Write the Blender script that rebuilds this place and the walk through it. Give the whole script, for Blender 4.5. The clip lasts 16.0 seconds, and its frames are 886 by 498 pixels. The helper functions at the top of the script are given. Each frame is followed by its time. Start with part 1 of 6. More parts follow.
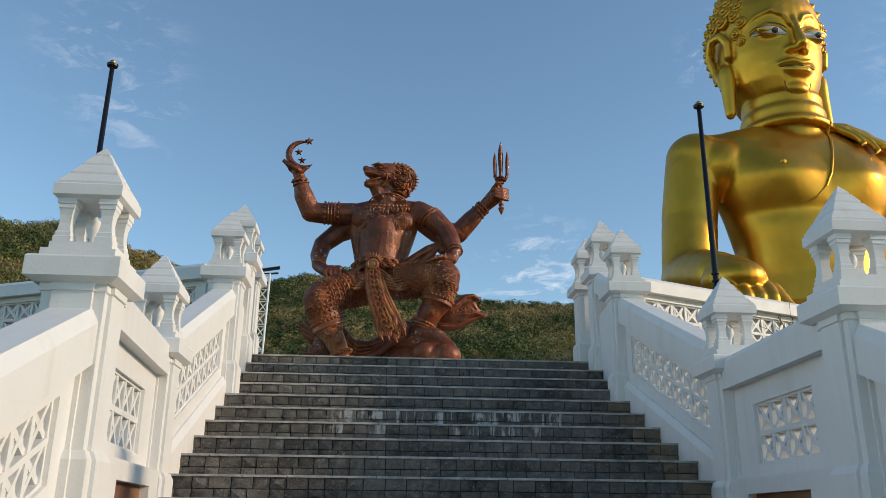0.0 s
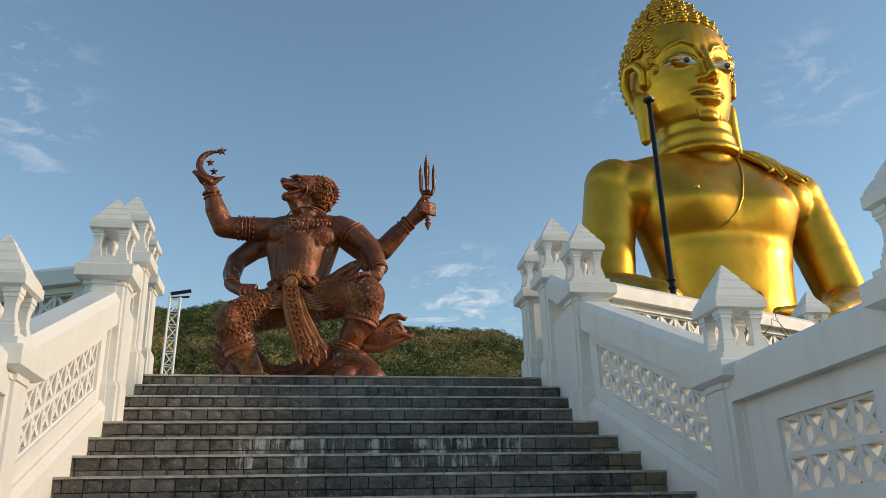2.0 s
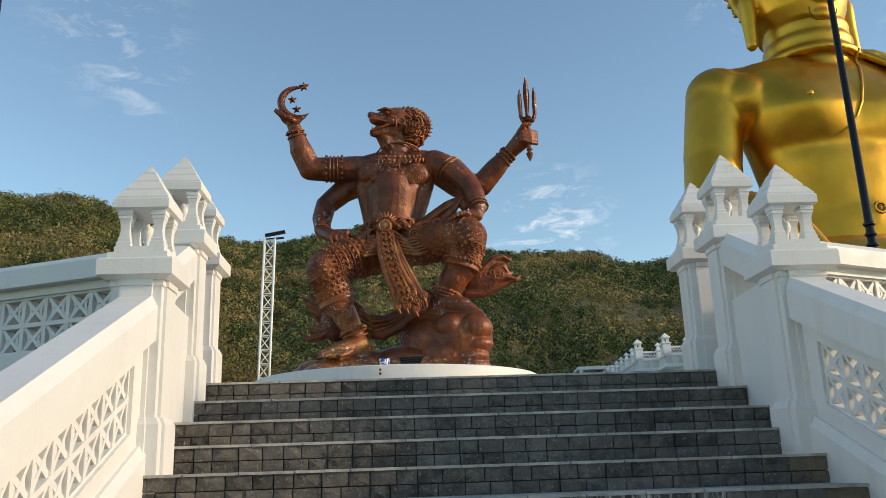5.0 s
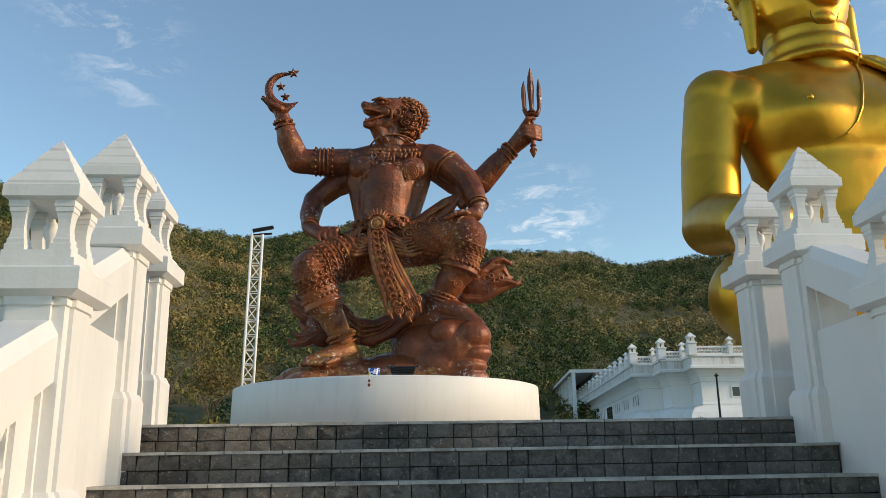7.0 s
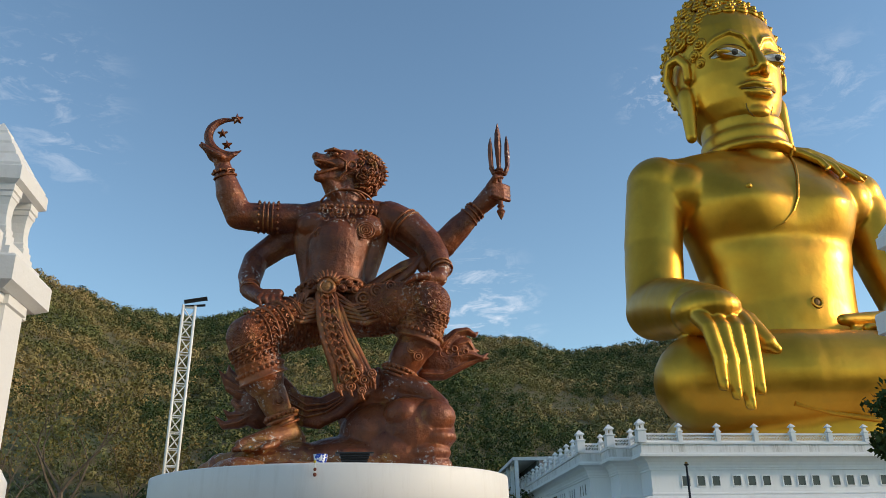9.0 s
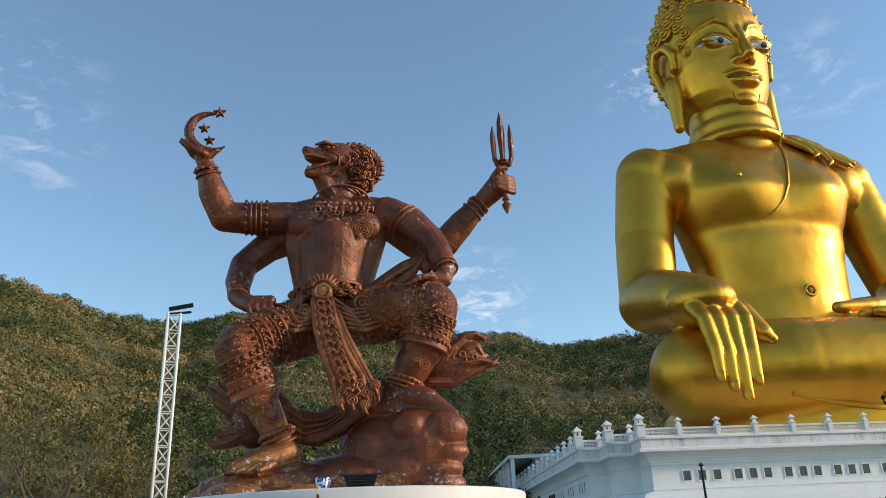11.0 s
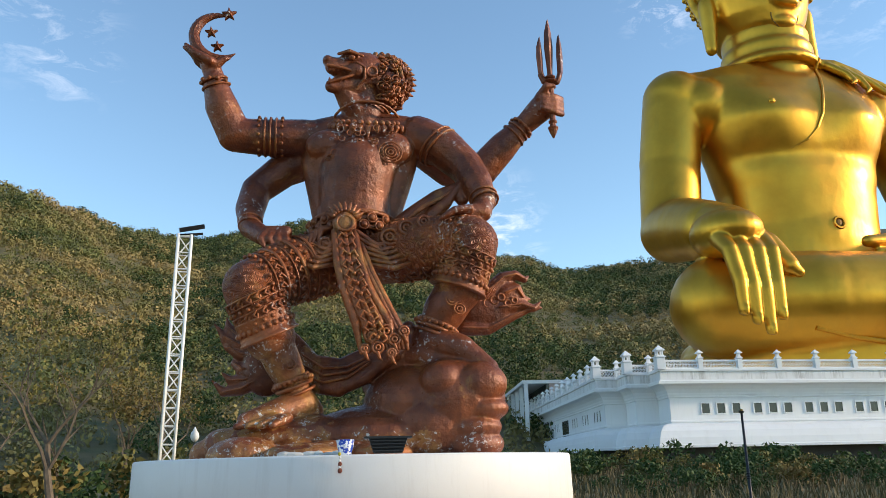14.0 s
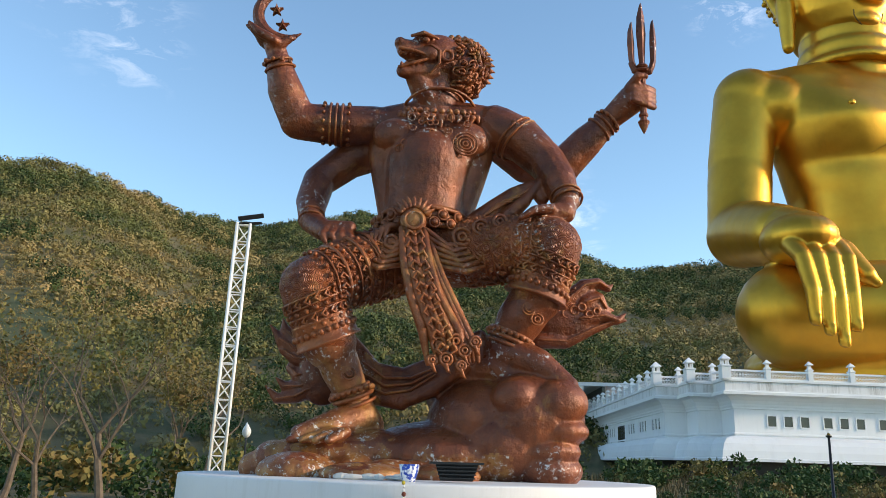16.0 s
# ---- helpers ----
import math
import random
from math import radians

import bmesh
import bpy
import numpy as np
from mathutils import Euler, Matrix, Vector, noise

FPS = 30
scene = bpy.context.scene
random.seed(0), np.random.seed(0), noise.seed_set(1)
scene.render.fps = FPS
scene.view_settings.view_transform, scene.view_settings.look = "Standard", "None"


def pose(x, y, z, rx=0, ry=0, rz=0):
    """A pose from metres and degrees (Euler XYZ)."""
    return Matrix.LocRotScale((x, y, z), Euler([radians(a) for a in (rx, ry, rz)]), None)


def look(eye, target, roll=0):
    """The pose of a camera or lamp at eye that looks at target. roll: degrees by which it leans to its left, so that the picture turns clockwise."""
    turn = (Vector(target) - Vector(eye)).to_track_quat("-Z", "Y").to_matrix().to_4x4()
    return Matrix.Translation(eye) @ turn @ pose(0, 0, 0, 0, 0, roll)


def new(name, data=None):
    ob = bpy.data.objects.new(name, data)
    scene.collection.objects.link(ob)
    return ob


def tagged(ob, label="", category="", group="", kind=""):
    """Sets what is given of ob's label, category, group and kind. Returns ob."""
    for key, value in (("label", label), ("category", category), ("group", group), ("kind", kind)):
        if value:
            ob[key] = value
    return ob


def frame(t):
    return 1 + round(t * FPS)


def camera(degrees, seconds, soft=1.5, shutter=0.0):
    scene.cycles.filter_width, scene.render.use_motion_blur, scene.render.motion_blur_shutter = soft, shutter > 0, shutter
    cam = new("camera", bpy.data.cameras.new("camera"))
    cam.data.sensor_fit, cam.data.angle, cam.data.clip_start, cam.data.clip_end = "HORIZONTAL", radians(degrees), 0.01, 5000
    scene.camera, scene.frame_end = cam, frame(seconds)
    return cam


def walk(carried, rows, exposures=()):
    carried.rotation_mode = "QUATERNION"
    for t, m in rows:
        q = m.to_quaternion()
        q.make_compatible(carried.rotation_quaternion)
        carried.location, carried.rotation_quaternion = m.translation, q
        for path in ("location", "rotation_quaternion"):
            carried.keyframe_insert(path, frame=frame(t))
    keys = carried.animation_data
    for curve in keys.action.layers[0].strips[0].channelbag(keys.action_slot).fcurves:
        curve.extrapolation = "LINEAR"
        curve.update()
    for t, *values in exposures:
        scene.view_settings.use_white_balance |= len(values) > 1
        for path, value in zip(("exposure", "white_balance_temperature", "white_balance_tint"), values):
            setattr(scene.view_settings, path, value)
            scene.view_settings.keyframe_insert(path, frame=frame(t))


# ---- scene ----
cam = camera(56.6, 16.0, soft=0.5)
PATH = [
    (0, (-0.423, -0.009, 1.594), (-0.287, 1.886, 2.221), 0.55),
    (0.5, (-0.378, 0.125, 1.551), (-0.144, 2.005, 2.192), 0.95),
    (1, (-0.415, 0.485, 1.498), (-0.061, 2.346, 2.138), -0.45),
    (1.5, (-0.400, 0.928, 1.609), (-0.030, 2.780, 2.266), -0.75),
    (2, (-0.441, 1.275, 1.738), (-0.113, 3.125, 2.425), -1.56),
    (2.5, (-0.388, 1.615, 1.836), (-0.092, 3.479, 2.497), -1.66),
    (3, (-0.424, 1.899, 2.016), (-0.222, 3.777, 2.673), -2.66),
    (3.5, (-0.411, 2.199, 2.140), (-0.218, 4.101, 2.727), -3.05),
    (4, (-0.423, 2.507, 2.296), (-0.289, 4.425, 2.846), -1.84),
    (4.2, (-0.474, 2.604, 2.374), (-0.359, 4.529, 2.904), -1.94),
    (6.3, (-0.423, 3.725, 2.911), (-0.324, 5.655, 3.425), -2.03),
    (6.5, (-0.440, 3.879, 2.937), (-0.349, 5.809, 3.453), -2.33),
    (7, (-0.480, 4.207, 3.041), (-0.355, 6.136, 3.554), -0.93),
    (7.5, (-0.515, 4.598, 3.183), (-0.379, 6.523, 3.706), 0.86),
    (8, (-0.620, 5.100, 3.190), (-0.407, 6.998, 3.782), -0.25),
    (8.5, (-0.648, 5.700, 3.189), (-0.370, 7.569, 3.844), -1.65),
    (9, (-0.740, 6.258, 3.277), (-0.470, 8.111, 3.981), -1.17),
    (9.2, (-0.762, 6.409, 3.325), (-0.480, 8.259, 4.030), -0.56),
    (11.3, (-0.919, 7.586, 3.799), (-0.619, 9.437, 4.494), -3.36),
    (11.5, (-0.928, 7.695, 3.848), (-0.638, 9.554, 4.525), -3.16),
    (12, (-0.868, 7.983, 3.949), (-0.577, 9.854, 4.594), -1.95),
    (12.5, (-0.937, 8.258, 4.053), (-0.659, 10.154, 4.625), -3.14),
    (13, (-0.932, 8.501, 4.171), (-0.600, 10.400, 4.705), -4.13),
    (13.5, (-0.925, 8.840, 4.342), (-0.618, 10.746, 4.868), -2.53),
    (14, (-1.014, 9.092, 4.467), (-0.743, 11.006, 4.983), -1.33),
    (14.5, (-1.015, 9.384, 4.548), (-0.835, 11.314, 5.039), -0.53),
    (15, (-1.067, 9.650, 4.638), (-1.019, 11.590, 5.122), -1.53),
    (15.5, (-1.134, 9.931, 4.824), (-1.078, 11.868, 5.318), -0.43),
    (16, (-1.170, 10.201, 4.873), (-1.032, 12.132, 5.374), 1.67),
]
walk(cam, [(t, look(eye, target, roll)) for t, eye, target, roll in PATH],
     [(0, 0.47, 6500, 11), (2.0, 0.50, 7100, 11), (3.5, 0.60, 7000, 11), (7.0, 0.66, 7000, 11), (8.0, 0.58, 6750, 11), (9.0, 0.48, 6550, 11), (11.5, 0.72, 6550, 12), (12.5, 0.88, 6500, 12), (14.5, 0.97, 6450, 12), (16.0, 1.02, 6450, 12)])

# ---- light ----
SUN = Vector((0.93, -0.20, 0.30)).normalized()
world = bpy.data.worlds.new("sky")
scene.world = world
world.use_nodes = True
wn, wl = world.node_tree.nodes, world.node_tree.links
wn.clear()
w_out = wn.new("ShaderNodeOutputWorld")
w_bg = wn.new("ShaderNodeBackground")
w_sky = wn.new("ShaderNodeTexSky")
w_sky.sky_type, w_sky.sun_disc = "NISHITA", False
w_sky.sun_elevation = math.asin(SUN.z)
w_sky.sun_rotation = math.atan2(SUN.x, SUN.y)
w_sky.air_density, w_sky.dust_density, w_sky.ozone_density = 1.0, 0.1, 1.6
w_bg.inputs["Strength"].default_value = 0.142
# thin wisps of cloud, by direction
w_co = wn.new("ShaderNodeTexCoord")
w_map = wn.new("ShaderNodeMapping")
w_map.inputs["Scale"].default_value = (1.0, 1.0, 2.6)
wl.new(w_co.outputs["Generated"], w_map.inputs["Vector"])
w_n = wn.new("ShaderNodeTexNoise")
w_n.inputs["Scale"].default_value, w_n.inputs["Detail"].default_value, w_n.inputs["Roughness"].default_value = 20.0, 10.0, 0.68
w_n.inputs["Distortion"].default_value = 0.6
wl.new(w_map.outputs["Vector"], w_n.inputs["Vector"])


def w_math(op, a, b):
    n = wn.new("ShaderNodeMath")
    n.operation = op
    for k, v in enumerate((a, b)):
        if isinstance(v, (int, float)):
            n.inputs[k].default_value = v
        else:
            wl.new(v, n.inputs[k])
    return n.outputs[0]


def w_zone(d, inner, outer):
    n = wn.new("ShaderNodeVectorMath")
    n.operation = "DISTANCE"
    wl.new(w_co.outputs["Generated"], n.inputs[0])
    n.inputs[1].default_value = Vector(d).normalized()
    r = wn.new("ShaderNodeMapRange")
    r.interpolation_type = "SMOOTHSTEP"
    wl.new(n.outputs["Value"], r.inputs["Value"])
    r.inputs["From Min"].default_value, r.inputs["From Max"].default_value = outer, inner
    return r.outputs["Result"]


w_zones = None
for d, a, b, k in (
        ((-0.31, 0.82, 0.48), 0.02, 0.11, 0.45), ((-0.285, 0.857, 0.435), 0.01, 0.07, 0.55), ((0.18, 0.942, 0.28), 0.02, 0.10, 1.1), ((0.365, 0.785, 0.50), 0.01, 0.06, 0.9), ((0.54, 0.70, 0.46), 0.01, 0.09, 0.4)):
    z = w_math("MULTIPLY", w_zone(d, a, b), k)
    w_zones = z if w_zones is None else w_math("MAXIMUM", w_zones, z)
w_thr = wn.new("ShaderNodeMapRange")
wl.new(w_n.outputs["Fac"], w_thr.inputs["Value"])
w_thr.inputs["From Min"].default_value, w_thr.inputs["From Max"].default_value = 0.50, 0.85
w_fac = w_math("MULTIPLY", w_thr.outputs["Result"], w_zones)
w_mix = wn.new("ShaderNodeMixRGB")
wl.new(w_fac, w_mix.inputs["Fac"])
w_tone = wn.new("ShaderNodeMixRGB")
w_tone.blend_type = "MULTIPLY"
w_tone.inputs["Fac"].default_value = 1.0
wl.new(w_sky.outputs["Color"], w_tone.inputs["Color1"])
w_tone.inputs["Color2"].default_value = (0.90, 0.985, 0.97, 1)
wl.new(w_tone.outputs["Color"], w_mix.inputs["Color1"])
w_mix.inputs["Color2"].default_value = (5.2, 5.3, 5.6, 1)
wl.new(w_mix.outputs["Color"], w_bg.inputs["Color"])
wl.new(w_bg.outputs["Background"], w_out.inputs["Surface"])

sun_data = bpy.data.lights.new("sun", "SUN")
sun_data.energy, sun_data.angle, sun_data.color = 2.2, radians(4), (1.0, 0.79, 0.54)
sun = new("sun", sun_data)
sun.matrix_world = look(SUN * 50, (0, 0, 0))


# ---- materials ----
class Mat:
    """A node material with short helpers."""

    def __init__(self, name, rough=0.6, metal=0.0):
        self.m = bpy.data.materials.new(name)
        self.m.use_nodes = True
        self.n, self.l = self.m.node_tree.nodes, self.m.node_tree.links
        self.b = self.n["Principled BSDF"]
        self.b.inputs["Roughness"].default_value = rough
        self.b.inputs["Metallic"].default_value = metal
        self.co = self.n.new("ShaderNodeTexCoord").outputs["Object"]
        self.geo = self.n.new("ShaderNodeNewGeometry")

    def put(self, v, s):
        if isinstance(v, (int, float)):
            s.default_value = v
        elif isinstance(v, tuple):
            s.default_value = (*v, 1) if len(v) == 3 and s.type == "RGBA" else v
        else:
            self.l.new(v, s)

    def where(self, world=True, scale=(1, 1, 1)):
        n = self.n.new("ShaderNodeMapping")
        self.l.new(self.geo.outputs["Position"] if world else self.co, n.inputs["Vector"])
        n.inputs["Scale"].default_value = scale
        return n.outputs["Vector"]

    def noise(self, scale, detail=4, rough=0.55, at=None, dist=0.0):
        n = self.n.new("ShaderNodeTexNoise")
        n.inputs["Scale"].default_value, n.inputs["Detail"].default_value, n.inputs["Roughness"].default_value = scale, detail, rough
        n.inputs["Distortion"].default_value = dist
        self.l.new(at if at is not None else self.geo.outputs["Position"], n.inputs["Vector"])
        return n.outputs["Fac"]

    def voronoi(self, scale, at=None, feature="F1"):
        n = self.n.new("ShaderNodeTexVoronoi")
        n.feature = feature
        n.inputs["Scale"].default_value = scale
        self.l.new(at if at is not None else self.geo.outputs["Position"], n.inputs["Vector"])
        return n.outputs["Distance"]

    def span(self, v, a, b, c=0.0, d=1.0):
        n = self.n.new("ShaderNodeMapRange")
        self.l.new(v, n.inputs["Value"])
        for k, x in zip(("From Min", "From Max", "To Min", "To Max"), (a, b, c, d)):
            n.inputs[k].default_value = x
        return n.outputs["Result"]

    def math(self, op, a, b=0.0):
        n = self.n.new("ShaderNodeMath")
        n.operation = op
        self.put(a, n.inputs[0])
        self.put(b, n.inputs[1])
        return n.outputs[0]

    def mix(self, f, a, b, kind="MIX"):
        n = self.n.new("ShaderNodeMixRGB")
        n.blend_type = kind
        self.put(f, n.inputs["Fac"])
        self.put(a, n.inputs["Color1"])
        self.put(b, n.inputs["Color2"])
        return n.outputs["Color"]

    def island(self):
        return self.geo.outputs["Random Per Island"]

    def rand(self):
        return self.n.new("ShaderNodeObjectInfo").outputs["Random"]

    def bump(self, h, strength=0.3, dist=0.01):
        n = self.n.new("ShaderNodeBump")
        n.inputs["Strength"].default_value, n.inputs["Distance"].default_value = strength, dist
        self.l.new(h, n.inputs["Height"])
        self.l.new(n.outputs["Normal"], self.b.inputs["Normal"])

    def colour(self, c):
        self.put(c, self.b.inputs["Base Color"])
        return self

    def rough(self, r):
        self.put(r, self.b.inputs["Roughness"])
        return self


def white_paint(name, tone, dirt, scale=1.0):
    m = Mat(name, 0.55)
    big = m.span(m.noise(0.9 * scale, 5, 0.6), 0.42, 0.78)
    streak = m.span(m.noise(5.0 * scale, 6, 0.7, m.where(True, (1, 1, 0.12))), 0.52, 0.8)
    speck = m.span(m.noise(38 * scale, 3, 0.6), 0.66, 0.78)
    c = m.mix(m.math("MULTIPLY", big, 0.35), tone, tuple(x * 0.86 for x in tone))
    c = m.mix(m.math("MULTIPLY", streak, 0.30), c, dirt)
    c = m.mix(m.math("MULTIPLY", speck, 0.25), c, dirt)
    m.colour(c).rough(m.span(m.noise(14, 3), 0.3, 0.7, 0.45, 0.65))
    m.bump(m.math("ADD", m.noise(60, 4), m.noise(7, 3)), 0.12, 0.01)
    return m.m


WHITE = white_paint("white_wall_paint", (0.74, 0.725, 0.70), (0.44, 0.39, 0.32))
WHITE_ROOF = white_paint("weathered_roof_paint", (0.74, 0.72, 0.69), (0.36, 0.27, 0.17), 1.6)
WHITE_TEMPLE = white_paint("white_temple_paint", (0.80, 0.80, 0.80), (0.55, 0.54, 0.52), 0.35)
WHITE_STEEL = white_paint("white_steel_paint", (0.78, 0.78, 0.76), (0.45, 0.40, 0.33))


def stained_band():
    m = Mat("rain_stained_paint", 0.65)
    s = m.span(m.noise(2.2, 6, 0.75, m.where(True, (1, 1, 0.10))), 0.46, 0.72)
    k = m.span(m.noise(0.5, 4, 0.6), 0.4, 0.62)
    m.colour(m.mix(m.math("MULTIPLY", s, k), (0.76, 0.75, 0.74), (0.22, 0.19, 0.15)))
    return m.m


STAINED = stained_band()


def slate(name, stain=0.0, mud=0.0):
    m = Mat(name, 0.45)
    r = m.rand()
    c = m.mix(r, (0.055, 0.050, 0.044), (0.14, 0.127, 0.113))
    c = m.mix(m.span(m.noise(9, 6, 0.7), 0.45, 0.75, 0, 0.7), c, (0.24, 0.22, 0.195))
    c = m.mix(m.span(m.noise(55, 3, 0.6), 0.60, 0.72, 0, 0.6), c, (0.42, 0.39, 0.35))
    c = m.mix(m.math("MULTIPLY", m.span(m.noise(1.3, 6, 0.65), 0.46, 0.70), m.span(m.noise(24, 5, 0.7), 0.35, 0.65)), c, (0.26, 0.235, 0.205))
    if stain:
        s = m.span(m.noise(13, 5, 0.7, m.where(True, (1, 1, 0.08))), 0.50, 0.57)
        c = m.mix(m.math("MULTIPLY", s, stain), c, (0.62, 0.60, 0.56))
    if mud:
        c = m.mix(m.span(m.noise(7, 5, 0.6), 0.3, 0.7, 0.1, mud), c, (0.26, 0.19, 0.11))
    m.b.inputs["Specular IOR Level"].default_value = 0.3
    m.colour(c).rough(m.span(m.noise(20, 4), 0.3, 0.7, 0.55, 0.85))
    m.bump(m.math("ADD", m.noise(17, 7, 0.72), m.math("MULTIPLY", m.noise(90, 3), 0.3)), 0.9, 0.022)
    return m.m


SLATE, SLATE_STAINED, SLATE_MUD = slate("black_slate"), slate("black_slate_limescale", 0.75), slate("black_slate_muddy", 0, 0.8)


# worn treads, lightened in colour for the sky light their front edges catch
def slate_worn_lit():
    m = Mat("worn_slate_lit_edge", 0.6)
    c = m.mix(m.span(m.noise(6, 6, 0.7), 0.35, 0.7), (0.24, 0.225, 0.205), (0.58, 0.55, 0.50))
    m.colour(c)
    m.bump(m.noise(40, 5), 0.4, 0.01)
    return m.m


SLATE_WORN_LIT = slate_worn_lit()


# dark joints of the stairs, and the shade coloured in under the temple skirt
def mortar_and_shade():
    m = Mat("grey_mortar_and_skirt_shade", 0.9)
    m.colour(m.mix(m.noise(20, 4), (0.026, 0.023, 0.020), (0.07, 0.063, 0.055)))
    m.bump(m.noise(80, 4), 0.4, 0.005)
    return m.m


MORTAR_AND_SHADE = mortar_and_shade()


def terracotta():
    m = Mat("terracotta_paving", 0.75)
    m.colour(m.mix(m.span(m.noise(3, 5), 0.3, 0.7), (0.20, 0.085, 0.045), (0.30, 0.15, 0.08)))
    m.bump(m.noise(40, 4), 0.3, 0.006)
    return m.m


TERRACOTTA = terracotta()


def gold():
    m = Mat("gold_paint", 0.3, 0.92)
    k = m.span(m.noise(0.16, 5, 0.6), 0.35, 0.7)
    c = m.mix(k, (0.74, 0.385, 0.040), (0.56, 0.265, 0.024))
    st = m.span(m.noise(0.7, 6, 0.7, m.where(True, (1, 1, 0.18))), 0.55, 0.8)
    c = m.mix(m.math("MULTIPLY", st, 0.35), c, (0.42, 0.25, 0.05))
    m.colour(c).rough(m.span(m.noise(0.5, 5, 0.6), 0.3, 0.7, 0.30, 0.46))
    m.bump(m.math("ADD", m.noise(0.55, 4, 0.5), m.math("MULTIPLY", m.noise(3.0, 4), 0.12)), 0.14, 0.35)
    return m.m


GOLD = gold()


def plain(name, col, rough=0.6, metal=0.0, vary=0.25, scale=8.0):
    m = Mat(name, rough, metal)
    m.colour(m.mix(m.span(m.noise(scale, 4), 0.3, 0.7), tuple(x * (1 - vary) for x in col), col))
    m.bump(m.noise(scale * 6, 3), 0.15, 0.01)
    return m.m


EYE_WHITE = plain("eye_white_enamel", (0.75, 0.75, 0.72), 0.4)
EYE_BLACK = plain("eye_black_enamel", (0.02, 0.018, 0.015), 0.3)
GOLD_LINE_AND_HOLE = plain("dark_gold_line_and_hole_shade", (0.22, 0.11, 0.02), 0.5, 0.5)
BLACK_STEEL = plain("black_painted_steel", (0.018, 0.018, 0.02), 0.4, 0.3)
BRONZE_CAP = plain("brass_cap", (0.35, 0.24, 0.08), 0.4, 0.8)


def bronze(name, dark, light, gilt, peel, gilt_at=(0.58, 0.72), carved=False):
    """Brown paint over cast metal: rubbed to a golden undercoat in places, chipped to white in others."""
    m = Mat(name, 0.4, 0.22)
    c = m.mix(m.span(m.noise(1.6, 6, 0.65), 0.35, 0.7), dark, light)
    rub = m.span(m.noise(2.3, 8, 0.72, None, 0.4), *gilt_at)
    c = m.mix(m.math("MULTIPLY", rub, gilt), c, (0.44, 0.22, 0.055))
    drip = m.span(m.noise(7, 5, 0.7, m.where(True, (1, 1, 0.15))), 0.5, 0.8)
    c = m.mix(m.math("MULTIPLY", drip, 0.6), c, (0.030, 0.012, 0.007))
    pit = m.span(m.noise(34, 4, 0.7), 0.60, 0.70)
    c = m.mix(m.math("MULTIPLY", pit, 0.3), c, (0.030, 0.012, 0.007))
    fleck = m.math("MULTIPLY", m.span(m.noise(13, 7, 0.75), 0.565, 0.60), m.span(m.noise(0.9, 4), peel, peel + 0.08))
    c = m.mix(m.math("MULTIPLY", fleck, 0.9), c, (0.62, 0.60, 0.56))
    m.colour(c).rough(m.span(m.noise(9, 5), 0.3, 0.7, 0.26, 0.54))
    h = m.math("ADD", m.noise(3.6, 4, 0.55), m.math("MULTIPLY", m.noise(22, 5, 0.65), 0.30))
    if carved:
        cell = m.voronoi(7.5, None, "F1")
        ring = m.math("SINE", m.math("MULTIPLY", cell, 40.0))
        h = m.math("ADD", h, m.math("MULTIPLY", ring, 0.16))
    m.bump(h, 0.7, 0.06)
    return m.m


BRONZE = bronze("brown_bronze_paint", (0.095, 0.022, 0.008), (0.29, 0.078, 0.022), 0.55, 0.56)
BRONZE_CARVED = bronze("carved_bronze_paint", (0.13, 0.031, 0.010), (0.38, 0.105, 0.028), 0.7, 0.56, (0.54, 0.70), True)
BRONZE_WORN = bronze("worn_bronze_relief", (0.14, 0.036, 0.011), (0.42, 0.125, 0.034), 0.7, 0.55, (0.52, 0.70))
BRONZE_PEELED = bronze("peeling_bronze_paint", (0.13, 0.036, 0.012), (0.36, 0.12, 0.036), 0.85, 0.43, (0.46, 0.66))


def leafy(name, a, b, dry, dry_at=(0.5, 0.66), patch=0.02):
    m = Mat(name, 0.7)
    big = m.span(m.noise(patch, 5, 0.62), *dry_at)
    clump = m.span(m.noise(patch * 11, 3, 0.6), 0.38, 0.60)
    c = m.mix(m.math("ADD", m.math("MULTIPLY", clump, 0.75), m.math("MULTIPLY", m.island(), 0.25)), a, b)
    c = m.mix(m.math("MULTIPLY", big, m.span(m.noise(patch * 9, 3), 0.3, 0.7, 0.35, 1.0)), c, dry)
    m.colour(c)
    m.b.inputs["Specular IOR Level"].default_value = 0.25
    return m.m


WOODS = leafy("hill_foliage", (0.040, 0.062, 0.020), (0.190, 0.190, 0.058), (0.36, 0.25, 0.10), (0.42, 0.58), 0.016)
TREE_GREEN = leafy("hill_tree_leaves", (0.018, 0.038, 0.010), (0.070, 0.098, 0.024), (0.12, 0.11, 0.035), (0.56, 0.70))
SHRUB = leafy("shrub_leaves", (0.020, 0.045, 0.012), (0.060, 0.100, 0.025), (0.10, 0.10, 0.03), (0.55, 0.7), 0.3)
DRY_LEAF = leafy("dry_yellow_leaves", (0.10, 0.10, 0.025), (0.18, 0.15, 0.04), (0.20, 0.12, 0.04), (0.45, 0.6), 0.3)
DRY_GRASS = leafy("dry_bank_grass", (0.045, 0.052, 0.018), (0.125, 0.10, 0.045), (0.15, 0.10, 0.05), (0.45, 0.6), 0.25)
BARK = plain("grey_brown_bark", (0.17, 0.125, 0.085), 0.9, 0, 0.5, 6)


